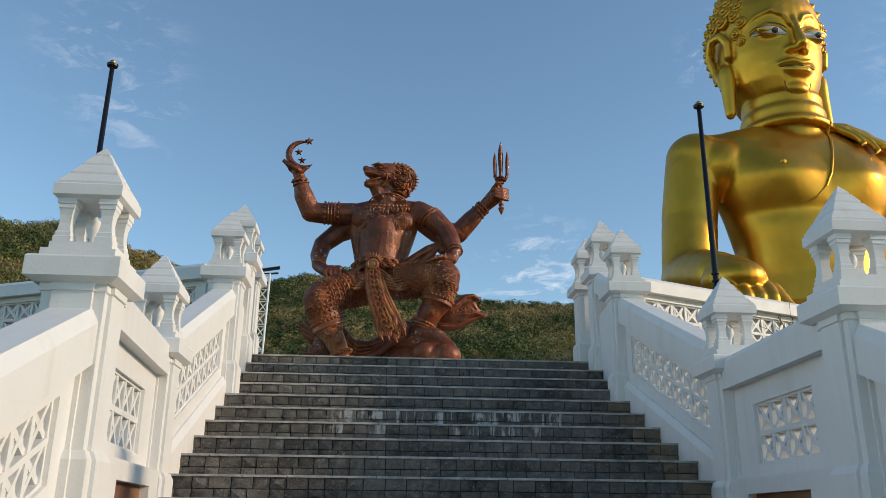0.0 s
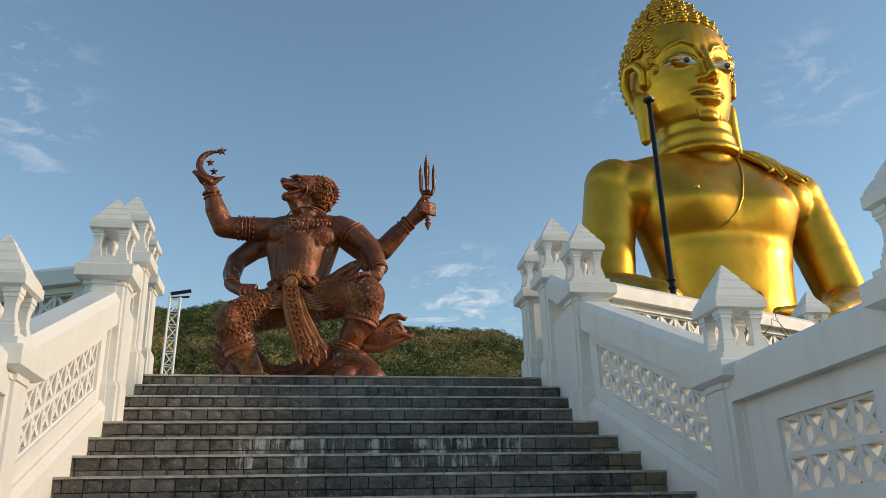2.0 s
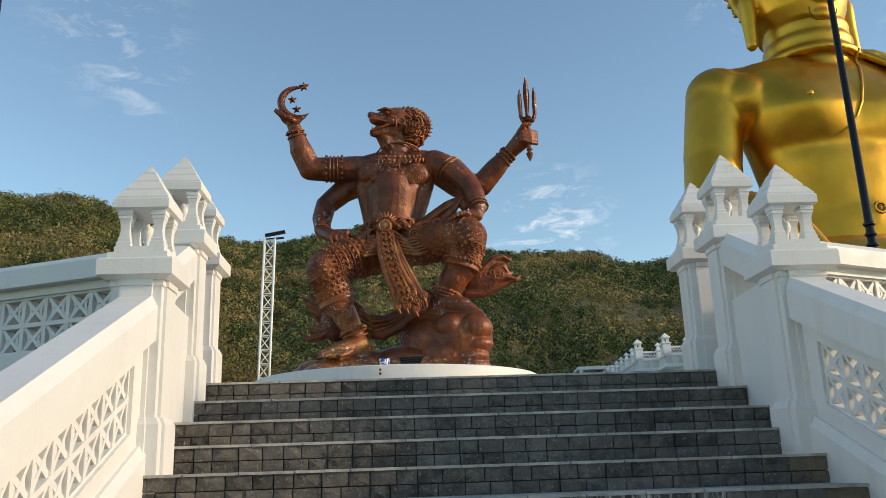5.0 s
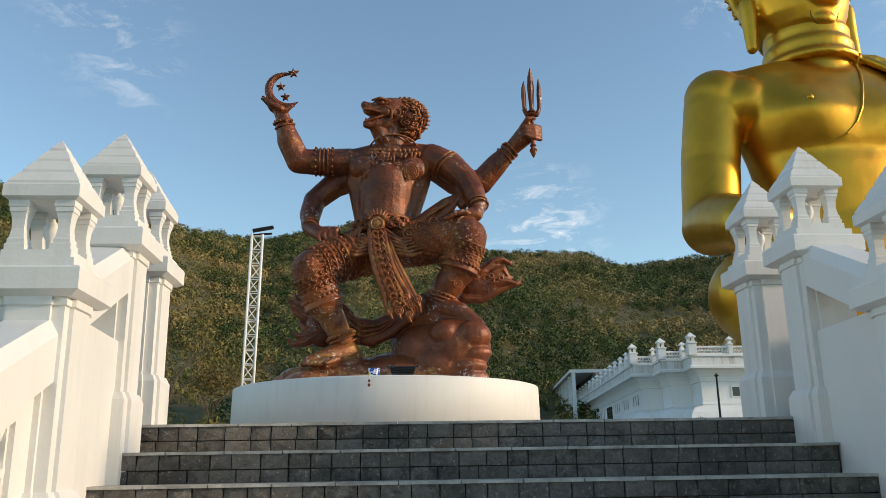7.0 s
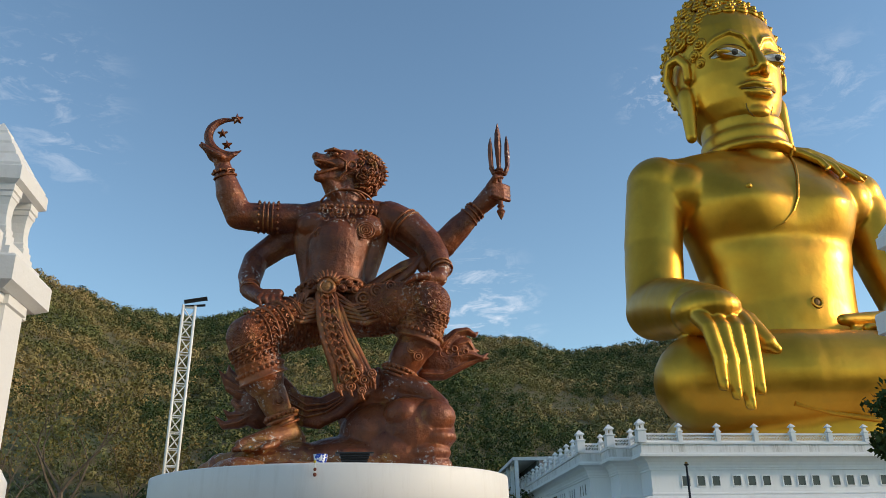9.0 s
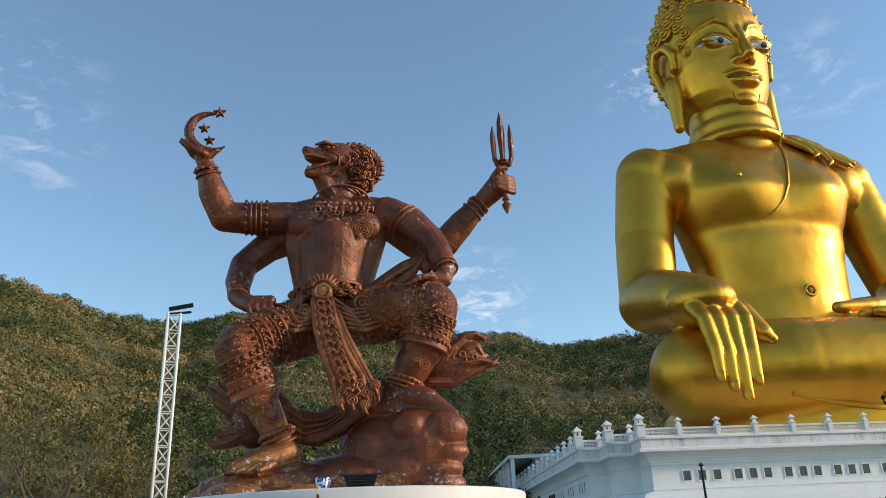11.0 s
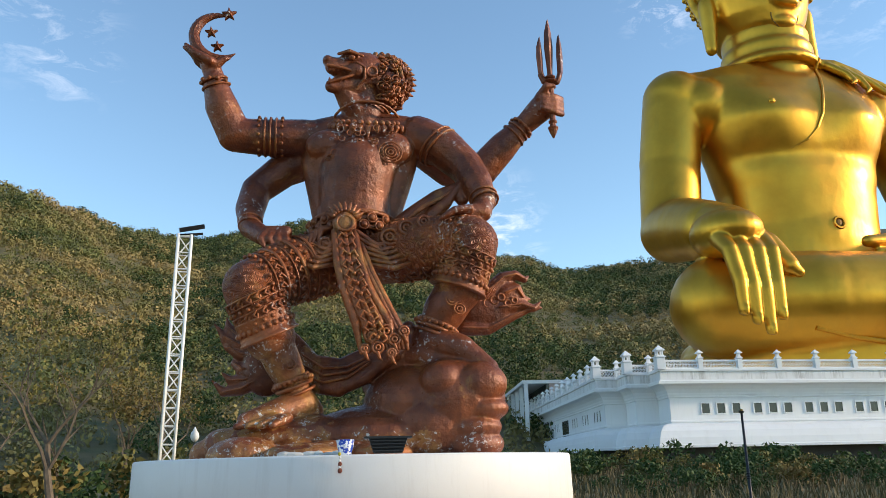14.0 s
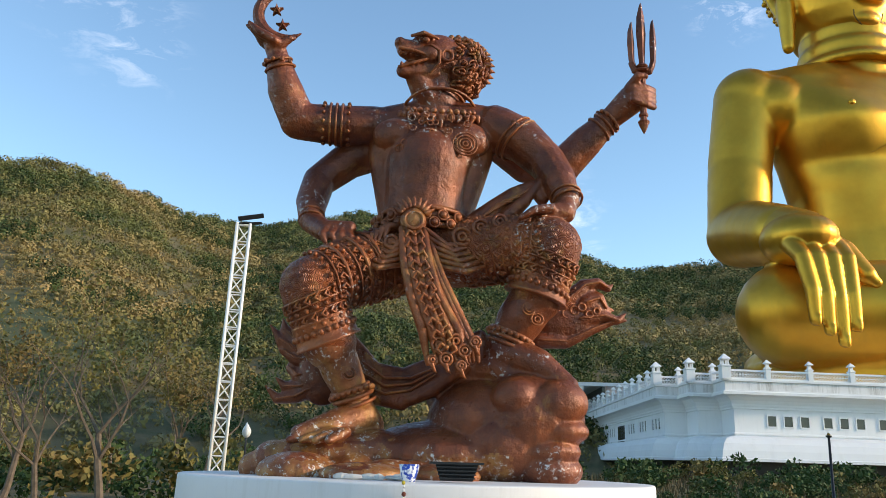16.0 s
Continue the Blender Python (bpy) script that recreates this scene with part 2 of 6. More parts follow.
def earth():
    m = Mat("dry_grass_earth", 0.95)
    c = m.mix(m.span(m.noise(0.35, 6, 0.6), 0.35, 0.65), (0.075, 0.075, 0.025), (0.16, 0.115, 0.05))
    c = m.mix(m.span(m.noise(0.02, 5, 0.6), 0.48, 0.66), c, (0.05, 0.065, 0.022))
    m.colour(c)
    m.bump(m.noise(6, 6, 0.7), 0.6, 0.08)
    return m.m


EARTH = earth()


def dark_glass():
    m = Mat("dark_window_glass", 0.12)
    m.colour(m.mix(m.noise(1.5, 3), (0.012, 0.014, 0.016), (0.05, 0.055, 0.055)))
    return m.m


GLASS = dark_glass()


# ---- mesh helpers ----
def box(bm, x0, x1, y0, y1, z0, z1, slope=0.0, yref=0.0):
    """A box whose z rises with y by slope."""
    v = [bm.verts.new((x, y, z + slope * (y - yref))) for x in (x0, x1) for y in (y0, y1) for z in (z0, z1)]
    for f in ((0, 1, 3, 2), (4, 6, 7, 5), (0, 4, 5, 1), (2, 3, 7, 6), (0, 2, 6, 4), (1, 5, 7, 3)):
        bm.faces.new([v[k] for k in f])
    return v


def stack(bm, rings, close=True):
    """Skin a list of rings (lists of points, alike in number) and close both ends."""
    vs = [[bm.verts.new(p) for p in ring] for ring in rings]
    n = len(vs[0])
    for a, b in zip(vs, vs[1:]):
        for k in range(n):
            bm.faces.new((a[k], a[(k + 1) % n], b[(k + 1) % n], b[k]))
    if close:
        bm.faces.new(vs[0][::-1])
        bm.faces.new(vs[-1])
    return vs


def square(h, z, cx=0.0, cy=0.0):
    return [(cx - h, cy - h, z), (cx + h, cy - h, z), (cx + h, cy + h, z), (cx - h, cy + h, z)]


def circle(r, z, n=24, cx=0.0, cy=0.0, ry=None):
    return [(cx + r * math.cos(2 * math.pi * k / n), cy + (ry or r) * math.sin(2 * math.pi * k / n), z) for k in range(n)]


def finish(bm, name, mats, smooth=False, bevel=0.0):
    if bevel:
        bmesh.ops.bevel(bm, geom=[e for e in bm.edges if len(e.link_faces) == 2 and e.calc_face_angle(0) > 0.6], offset=bevel, segments=1, affect="EDGES", clamp_overlap=True)
    bmesh.ops.recalc_face_normals(bm, faces=bm.faces)
    me = bpy.data.meshes.new(name)
    bm.to_mesh(me)
    bm.free()
    for m in mats if isinstance(mats, (list, tuple)) else (mats,):
        me.materials.append(m)
    if smooth:
        me.shade_smooth()
    return me


def part(name, bm, material, parent=None, label="", bevel=0.0, smooth=False):
    """One mesh object under a thing or under a part (or a thing itself, with no parent)."""
    ob = new(name, bm if isinstance(bm, bpy.types.Mesh) else finish(bm, name, material, smooth, bevel))
    if parent is not None:
        ob.parent = parent
    return tagged(ob, label)


def thing(name, m, label, category, group="", kind=""):
    ob = new(name)
    ob.matrix_world = m
    return tagged(ob, label, category, group, kind)


def tube(bm, pts, radii, n=8):
    """A tube through points."""
    rings = []
    for k, p in enumerate(pts):
        p = Vector(p)
        d = (Vector(pts[min(k + 1, len(pts) - 1)]) - Vector(pts[max(k - 1, 0)])).normalized()
        a = d.orthogonal().normalized() if k == 0 else (a - d * a.dot(d)).normalized()
        b = d.cross(a)
        r = radii[k] if isinstance(radii, (list, tuple)) else radii
        rings.append([p + (a * math.cos(2 * math.pi * i / n) + b * math.sin(2 * math.pi * i / n)) * r for i in range(n)])
    return stack(bm, rings)


def ball(bm, c, r, turn=None, u=16, v=10):
    """An ellipsoid; r a number or three."""
    r = (r, r, r) if isinstance(r, (int, float)) else r
    stack(bm, [[(c[0] + r[0] * math.sin(math.pi * j / v) * math.cos(2 * math.pi * i / u), c[1] + r[1] * math.sin(math.pi * j / v) * math.sin(2 * math.pi * i / u), c[2] - r[2] * math.cos(math.pi * j / v)) for i in range(u)]
               for j in (0.12, *range(1, v), v - 0.12)])


def limb(bm, a, b, ra, rb, n=16, flat=1.0):
    """A tapered limb with round ends."""
    a, b = Vector(a), Vector(b)
    d = (b - a).normalized()
    L = (b - a).length
    q = d.to_track_quat("Z", "Y").to_matrix().to_4x4()
    rings = []
    for k in range(5):
        t = math.pi / 2 * (1 - k / 5.0)
        rings.append((-ra * math.sin(t), max(ra * math.cos(t), ra * 0.05)))
    for k in range(1, 6):
        rings.append((L * k / 6, ra + (rb - ra) * k / 6))
    for k in range(5, -1, -1):
        t = math.pi / 2 * (1 - k / 5.0)
        rings.append((L + rb * math.sin(t), max(rb * math.cos(t), rb * 0.05)))
    m = Matrix.Translation(a) @ q
    stack(bm, [[m @ Vector((r * math.cos(2 * math.pi * i / n), flat * r * math.sin(2 * math.pi * i / n), z)) for i in range(n)] for z, r in rings])


def chain(bm, pts, radii, n=16):
    for k in range(len(pts) - 1):
        limb(bm, pts[k], pts[k + 1], radii[k], radii[k + 1], n)


def torus(bm, c, axis, R, r, n=28, k=8, sx=1.0):
    """A ring round an axis."""
    q = Vector(axis).to_track_quat("Z", "Y").to_matrix()
    c = Vector(c)
    vs = [[bm.verts.new(c + q @ Vector(((R + r * math.cos(b)) * math.cos(a) * sx, (R + r * math.cos(b)) * math.sin(a), r * math.sin(b))))
           for b in (2 * math.pi * j / k for j in range(k))] for a in (2 * math.pi * i / n for i in range(n))]
    for i in range(n):
        for j in range(k):
            bm.faces.new((vs[i][j], vs[(i + 1) % n][j], vs[(i + 1) % n][(j + 1) % k], vs[i][(j + 1) % k]))


def fused(bm, voxel, rounds):
    """Melt overlapping closed shapes into one skin, softened; gives a bmesh."""
    bmesh.ops.recalc_face_normals(bm, faces=bm.faces)
    me = bpy.data.meshes.new("melt")
    bm.to_mesh(me)
    bm.free()
    ob = new("melt", me)
    r = ob.modifiers.new("melt", "REMESH")
    r.mode, r.voxel_size, r.use_smooth_shade = "VOXEL", voxel, True
    if rounds:
        s = ob.modifiers.new("soft", "SMOOTH")
        s.factor, s.iterations = 0.5, rounds
    dg = bpy.context.evaluated_depsgraph_get()
    out = bmesh.new()
    out.from_mesh(bpy.data.meshes.new_from_object(ob.evaluated_get(dg)))
    bpy.data.objects.remove(ob)
    for f in out.faces:
        f.smooth = True
        f.material_index = 0
    return out


# ---- ground, stairs, terrace ----
RISE, TREAD, TERRACE, EDGE, LANDING, EDGE1 = 0.158, 0.357, 3.283, 9.00, 1.545, 4.15
SLOPE = RISE / TREAD
HALF = 1.95


def smooth(a, b, v):
    t = min(1.0, max(0.0, (v - a) / (b - a)))
    return t * t * (3 - 2 * t)


RIDGE = ((-60, 0.25), (-38, 0.29), (-30, 0.305), (-25.5, 0.313), (-22.5, 0.321), (-20, 0.316), (-17, 0.298), (-13.7, 0.280), (-9, 0.274), (-5.5, 0.288), (-2, 0.301), (2, 0.278), (7, 0.257), (12.8, 0.250), (16.3, 0.230), (20, 0.233), (24, 0.240), (35, 0.25), (60, 0.2))


def ridge(az):
    for (a, h), (b, k) in zip(RIDGE, RIDGE[1:]):
        if a <= az <= b:
            t = (az - a) / (b - a)
            t = t * t * (3 - 2 * t)
            return h + (k - h) * t
    return 0.2


def hill_far(az):
    return 330 + 90 * smooth(-20, -8, az)


def ground_z(x, y):
    z = 3.25 * smooth(8.5, 11.5, y) - 0.03
    if y > 26:
        z += 0.9 * smooth(28, 58, y) * smooth(-4, 12, x)
    r, az = math.hypot(x, y), math.degrees(math.atan2(x, y))
    if y > 0 and r > 85 and -60 < az < 60:
        R = hill_far(az)
        k = (r - 85) / (R - 85)
        top = R * ridge(az) - 3.2
        fade = smooth(-60, -45, az) * (1 - smooth(40, 60, az))
        if k <= 1:
            z += fade * top * (0.80 * k + 0.20 * k * k)
        else:
            z += fade * top * max(0.0, 1 - (k - 1) ** 1.3)
        z += fade * min(1.0, k * 4) * 2.5 * noise.noise((x * 0.018, y * 0.018, 3.0)) if k < 1.5 else 0
    return z


def build_ground():
    bm = bmesh.new()
    rads = [0.0, 3, 6, 8, 9, 10, 11, 12, 14, 18, 24, 30, 36, 42, 50, 60, 72, 85] + [85 + 12 * k for k in range(1, 34)] + [540, 700, 1200, 3000]
    n = 120
    rows = []
    for r in rads[1:]:
        rows.append([bm.verts.new((r * math.sin(2 * math.pi * k / n), r * math.cos(2 * math.pi * k / n), ground_z(r * math.sin(2 * math.pi * k / n), r * math.cos(2 * math.pi * k / n)))) for k in range(n)])
    c = bm.verts.new((0, 0, -0.03))
    for k in range(n):
        bm.faces.new((c, rows[0][(k + 1) % n], rows[0][k]))
    for a, b in zip(rows, rows[1:]):
        for k in range(n):
            bm.faces.new((a[k], a[(k + 1) % n], b[(k + 1) % n], b[k]))
    ob = part("ground", bm, EARTH, smooth=True)
    tagged(ob, "dry grassy earth rising to a wooded hillside", "ground", kind="structure")


build_ground()


def build_stairs():
    bm = bmesh.new()
    prof = [(0.40, -0.035), (EDGE1 - 9 * TREAD, -0.035)]
    for k in range(9, -1, -1):
        prof += [(EDGE1 - k * TREAD, LANDING - (k + 1) * RISE), (EDGE1 - k * TREAD, LANDING - k * RISE)]
    for k in range(10, -1, -1):
        prof += [(EDGE - k * TREAD, TERRACE - (k + 1) * RISE), (EDGE - k * TREAD, TERRACE - k * RISE)]
    prof += [(EDGE + 0.4, TERRACE)]
    clean = [p for i, p in enumerate(prof) if i == 0 or p != prof[i - 1]]
    a = [bm.verts.new((-HALF - 0.06, y, z)) for y, z in clean]
    b = [bm.verts.new((HALF + 0.06, y, z)) for y, z in clean]
    for k in range(len(clean) - 1):
        bm.faces.new((a[k], b[k], b[k + 1], a[k + 1]))
    la, lb = bm.verts.new((-HALF - 0.06, EDGE + 0.4, -0.1)), bm.verts.new((HALF + 0.06, EDGE + 0.4, -0.1))
    fa, fb = bm.verts.new((-HALF - 0.06, 0.40, -0.1)), bm.verts.new((HALF + 0.06, 0.40, -0.1))
    bm.faces.new((a[-1], b[-1], lb, la))
    bm.faces.new((a[0], fa, fb, b[0]))
    bm.faces.new((*a, la, fa))
    bm.faces.new((*b, lb, fb)[::-1])
    ob = part("stairs", bm, MORTAR_AND_SHADE)
    return tagged(ob, "wide outdoor stairs faced with black split slate tiles", "stairs", kind="structure")


STAIRS = build_stairs()


PAVED = 3.36


def build_terrace():
    bm = bmesh.new()
    box(bm, -13, 6.2, EDGE + 0.405, 27, 2.2, TERRACE - 0.004)
    tagged(part("terrace_floor", bm, TERRACOTTA, bevel=0.01), "reddish brown paved terrace round the statue", "terrace", kind="structure")
    bm = bmesh.new()
    box(bm, -13, 6.0, 12.2, 27, TERRACE - 0.01, PAVED)
    tagged(part("terrace_step", bm, TERRACOTTA, bevel=0.012), "low brown terrace step", "step", kind="structure")


build_terrace()


# ---- white balustrades ----
def build_post(h, m, label):
    """A square post: plinth, shaft with pilaster faces, slab, little pavilion with stepped roof. h: up to the slab."""
    ob = thing("balustrade_post", m, label, "post", "balustrade posts")
    pl = 0.31

    def cross(a, b, z):
        """A square of half width a with a raised pilaster of half width b on each face, 15 mm proud."""
        p = 0.018
        return [(-a, -a, z), (-b, -a, z), (-b, -a - p, z), (b, -a - p, z), (b, -a, z), (a, -a, z), (a, -b, z), (a + p, -b, z), (a + p, b, z), (a, b, z), (a, a, z),
                (b, a, z), (b, a + p, z), (-b, a + p, z), (-b, a, z), (-a, a, z), (-a, b, z), (-a - p, b, z), (-a - p, -b, z), (-a, -b, z)]

    bm = bmesh.new()
    stack(bm, [cross(0.172, 0.106, -0.15), cross(0.172, 0.106, pl - 0.03), cross(0.152, 0.096, pl + 0.01)])
    part("plinth", bm, WHITE, ob, bevel=0.004)
    bm = bmesh.new()
    stack(bm, [cross(0.140, 0.090, pl), cross(0.140, 0.090, h - 0.05), cross(0.150, 0.096, h - 0.045), cross(0.150, 0.096, h)])
    part("shaft", bm, WHITE, ob, bevel=0.003)
    bm = bmesh.new()
    stack(bm, [square(0.172, h - 0.012), square(0.210, h + 0.010), square(0.210, h + 0.098), square(0.203, h + 0.108)])
    part("slab", bm, WHITE, ob, bevel=0.005)
    bm = bmesh.new()
    stack(bm, [square(0.168, h + 0.1), square(0.168, h + 0.150), square(0.142, h + 0.155), square(0.142, h + 0.190)])
    part("upper_base", bm, WHITE, ob, bevel=0.004)
    z = h + 0.188
    for sx in (-1, 1):
        for sy in (-1, 1):
            bm = bmesh.new()
            cx, cy = sx * 0.094, sy * 0.094
            stack(bm, [square(r, z + t, cx, cy) for t, r in ((0, 0.041), (0.030, 0.041), (0.034, 0.035), (0.052, 0.035), (0.060, 0.030), (0.10, 0.025), (0.14, 0.027), (0.168, 0.033), (0.172, 0.037), (0.190, 0.037), (0.194, 0.042), (0.222, 0.042))])
            part("column", bm, WHITE, ob)
    bm = bmesh.new()
    stack(bm, [circle(r, z + t, 14) for t, r in ((0, 0.035), (0.02, 0.035), (0.035, 0.016), (0.07, 0.022), (0.095, 0.036), (0.12, 0.039), (0.145, 0.032), (0.16, 0.012), (0.175, 0.006))])
    part("vase_finial", bm, WHITE, ob, smooth=True)
    z += 0.220
    bm = bmesh.new()
    stack(bm, [square(0.138, z), square(0.158, z + 0.012), square(0.158, z + 0.064), square(0.153, z + 0.070)])
    part("eave", bm, WHITE, ob, bevel=0.003)
    bm = bmesh.new()
    z += 0.068
    rings = []
    for k, (a, b) in enumerate(((0.148, 0.117), (0.108, 0.080), (0.071, 0.043), (0.035, 0.002))):
        rings += [square(a, z + 0.063 * k), square(a, z + 0.063 * k + 0.015), square(b, z + 0.063 * (k + 1))]
    stack(bm, rings)
    part("stepped_roof", bm, WHITE_ROOF, ob, "stepped pyramid roof with stained tiers")
    return ob


# post feet: y, left x, right x, foot height, height to the slab
POSTS = dict(A=(7.80, -1.95, 1.98, TERRACE - 4 * RISE, 1.10), B=(8.80, -2.02, 2.05, TERRACE - RISE, 1.085), C=(9.43, -2.05, 2.03, TERRACE, 0.927), L=(5.61, -1.95, 2.06, LANDING, 1.053), N=(3.90, -1.83, 2.01, LANDING, 1.065), F=(0.45, -1.75, 2.00, -0.03, 0.95))
LB = "white painted concrete balustrade post with pavilion top beside the stairs"
for y, xl, xr, z, h in POSTS.values():
    for x, dy in ((xl, -0.06), (xr, 0.06)):
        build_post(h, pose(x, y + dy, z), LB if z < TERRACE else "white painted concrete balustrade post on the terrace edge")


def lattice_mesh(w, h, slope, d=0.09):
    """A pierced block: frame, two crossing ribs and a curved rib in each half, sheared by the slope."""
    bm = bmesh.new()
    f = 0.016

    def bar(p, q, r, dep):
        p, q = Vector((p[0], p[1])), Vector((q[0], q[1]))
        t = (q - p).normalized()
        nrm = Vector((-t.y, t.x)) * r
        ring = [p + nrm, p - nrm, q - nrm, q + nrm]
        lo = [bm.verts.new((-dep, v.x, v.y + slope * v.x)) for v in ring]
        hi = [bm.verts.new((dep, v.x, v.y + slope * v.x)) for v in ring]
        bm.faces.new(lo)
        bm.faces.new(hi[::-1])
        for k in range(4):
            bm.faces.new((lo[k], hi[k], hi[(k + 1) % 4], lo[(k + 1) % 4]))
    bar((0, f / 2), (w, f / 2), f / 2, d / 2)
    bar((0, h - f / 2), (w, h - f / 2), f / 2, d / 2)
    bar((f / 2, f), (f / 2, h - f), f / 2, d / 2 - 0.002)
    bar((w - f / 2, f), (w - f / 2, h - f), f / 2, d / 2 - 0.002)
    bar((f, f), (w - f, h - f), 0.013, d / 2 - 0.010)
    bar((f, h - f), (w - f, f), 0.013, d / 2 - 0.012)
    for s in (-1, 1):
        pts = [(w / 2 + s * (w * 0.43 - w * 0.22 * math.sin(math.pi * k / 4)), f + (h - 2 * f) * k / 4) for k in range(5)]
        for a, b in zip(pts, pts[1:]):
            bar(a, b, 0.011, d / 2 - 0.016)
    return finish(bm, "lattice_block", WHITE)


def lattice_field(parent, m, n, rows, w, h, slope):
    me = lattice_mesh(w, h, slope)
    for i in range(n):
        for j in range(rows):
            ob = new("lattice_block", me)
            ob.parent = parent
            ob.matrix_local = m @ pose(0, i * w, j * h + slope * i * w)


def between(side, a, b):
    """Pose at post a's axis with y towards post b, and the distance."""
    k = 1 if side < 0 else 2
    p = Vector((POSTS[a][k], POSTS[a][0] + 0.06 * side, 0))
    q = Vector((POSTS[b][k], POSTS[b][0] + 0.06 * side, 0))
    d = q - p
    return Matrix.Translation(p) @ Matrix.Rotation(math.atan2(-d.x, d.y), 4, "Z"), d.length, p.y


def flight_side(side, a, b, zn, label):
    """Sloping side of a flight between two posts: rail, lattice, stringer. zn: nosing height by y."""
    m, L, yw = between(side, a, b)
    ob = thing("balustrade", m, label, "balustrade", "stair balustrades")
    y0, y1 = 0.14, L - 0.14
    z0 = zn(yw + y0)
    bm = bmesh.new()
    prof = ((-0.125, 0.73), (-0.125, 0.92), (-0.088, 0.985), (0.088, 0.985), (0.125, 0.92), (0.125, 0.73))
    stack(bm, [[(x, y, z0 + t + SLOPE * (y - y0)) for x, t in prof] for y in (y0, y1)])
    part("handrail", bm, WHITE, ob, bevel=0.004)
    w, h = 0.178, 0.18
    n = int((y1 - y0 - 0.24) / w)
    ya = (y0 + y1) / 2 - n * w / 2
    yb = ya + n * w
    bm = bmesh.new()
    for p, q, t0, t1 in ((y0, y1, 0.64, 0.735), (y0, y1, 0.15, 0.28), (y0, ya, 0.28, 0.64), (yb, y1, 0.28, 0.64)):
        box(bm, -0.065, 0.065, p, q, z0 + t0, z0 + t1, SLOPE, y0)
    part("panel_frame", bm, WHITE, ob)
    bm = bmesh.new()
    prof = ((-0.115, -0.35), (-0.115, 0.12), (-0.085, 0.175), (0.085, 0.175), (0.115, 0.12), (0.115, -0.35))
    stack(bm, [[(x, y, z0 + t + SLOPE * (y - y0)) for x, t in prof] for y in (y0, y1)])
    part("stringer", bm, WHITE, ob, bevel=0.004)
    lattice_field(ob, pose(0, ya, z0 + 0.28 + SLOPE * (ya - y0)), n, 2, w, h, SLOPE)


for side in (-1, 1):
    flight_side(side, "L", "A", lambda y: TERRACE - SLOPE * (EDGE - y), "white sloping balustrade with pierced lattice panel beside upper stairs")
    flight_side(side, "F", "N", lambda y: LANDING + RISE - SLOPE * (EDGE1 - y), "white sloping balustrade with pierced lattice panel beside lower stairs")
    # short link between the two upper posts
    m, L, yw = between(side, "A", "B")
    ob = thing("balustrade_link", m, "short solid white wall with sloping coping between posts", "balustrade")
    bm = bmesh.new()
    z0 = TERRACE - SLOPE * (EDGE - yw) + 0.03
    box(bm, -0.10, 0.10, 0.14, L - 0.14, TERRACE - 5 * RISE, z0 + 0.95)
    part("wall_panel", bm, WHITE, ob)
    bm = bmesh.new()
    stack(bm, [[(x, y, z0 + t + SLOPE * y) for x, t in ((-0.135, 0.84), (-0.135, 1.02), (-0.095, 1.09), (0.095, 1.09), (0.135, 1.02), (0.135, 0.84))] for y in (0.14, L - 0.14)])
    part("coping", bm, WHITE, ob)


def landing_wall(side):
    m, L, yw = between(side, "N", "L")
    ob = thing("landing_wall", m, "white landing wall with a square lattice panel and brown base niche", "balustrade", "landing walls")
    ya, yb = 0.14, L - 0.14
    n, w = 4, 0.2
    y0 = (ya + yb) / 2 - n * w / 2
    y1 = y0 + n * w
    z0, z1 = 1.95, 2.33
    bm = bmesh.new()
    for a, b, lo, hi in ((ya, yb, z1, 2.50), (ya, yb, 1.84, z0), (ya, y0, z0, z1), (y1, yb, z0, z1)):
        box(bm, -0.065, 0.065, a, b, lo, hi)
    part("panel_frame", bm, WHITE, ob)
    bm = bmesh.new()
    stack(bm, [[(x, y, z) for x, z in ((-0.135, 2.47), (-0.135, 2.65), (-0.10, 2.69), (0.10, 2.69), (0.135, 2.65), (0.135, 2.47))] for y in (ya, yb)])
    part("handrail", bm, WHITE, ob, bevel=0.004)
    bm = bmesh.new()
    box(bm, -0.15, 0.15, ya, ya + 0.3, 1.45, 1.87)
    box(bm, -0.15, 0.15, yb - 0.3, yb, 1.45, 1.87)
    box(bm, -0.15, 0.15, ya + 0.3, yb - 0.3, 1.77, 1.87)
    part("base_beam", bm, WHITE, ob, bevel=0.004)
    bm = bmesh.new()
    box(bm, -0.10, 0.10, ya + 0.3, yb - 0.3, 1.45, 1.77)
    part("niche_tile", bm, TERRACOTTA, ob, "brown tiled niche")
    lattice_field(ob, pose(0, y0, z0), n, 2, w, 0.19, 0.0)


for side in (-1, 1):
    landing_wall(side)


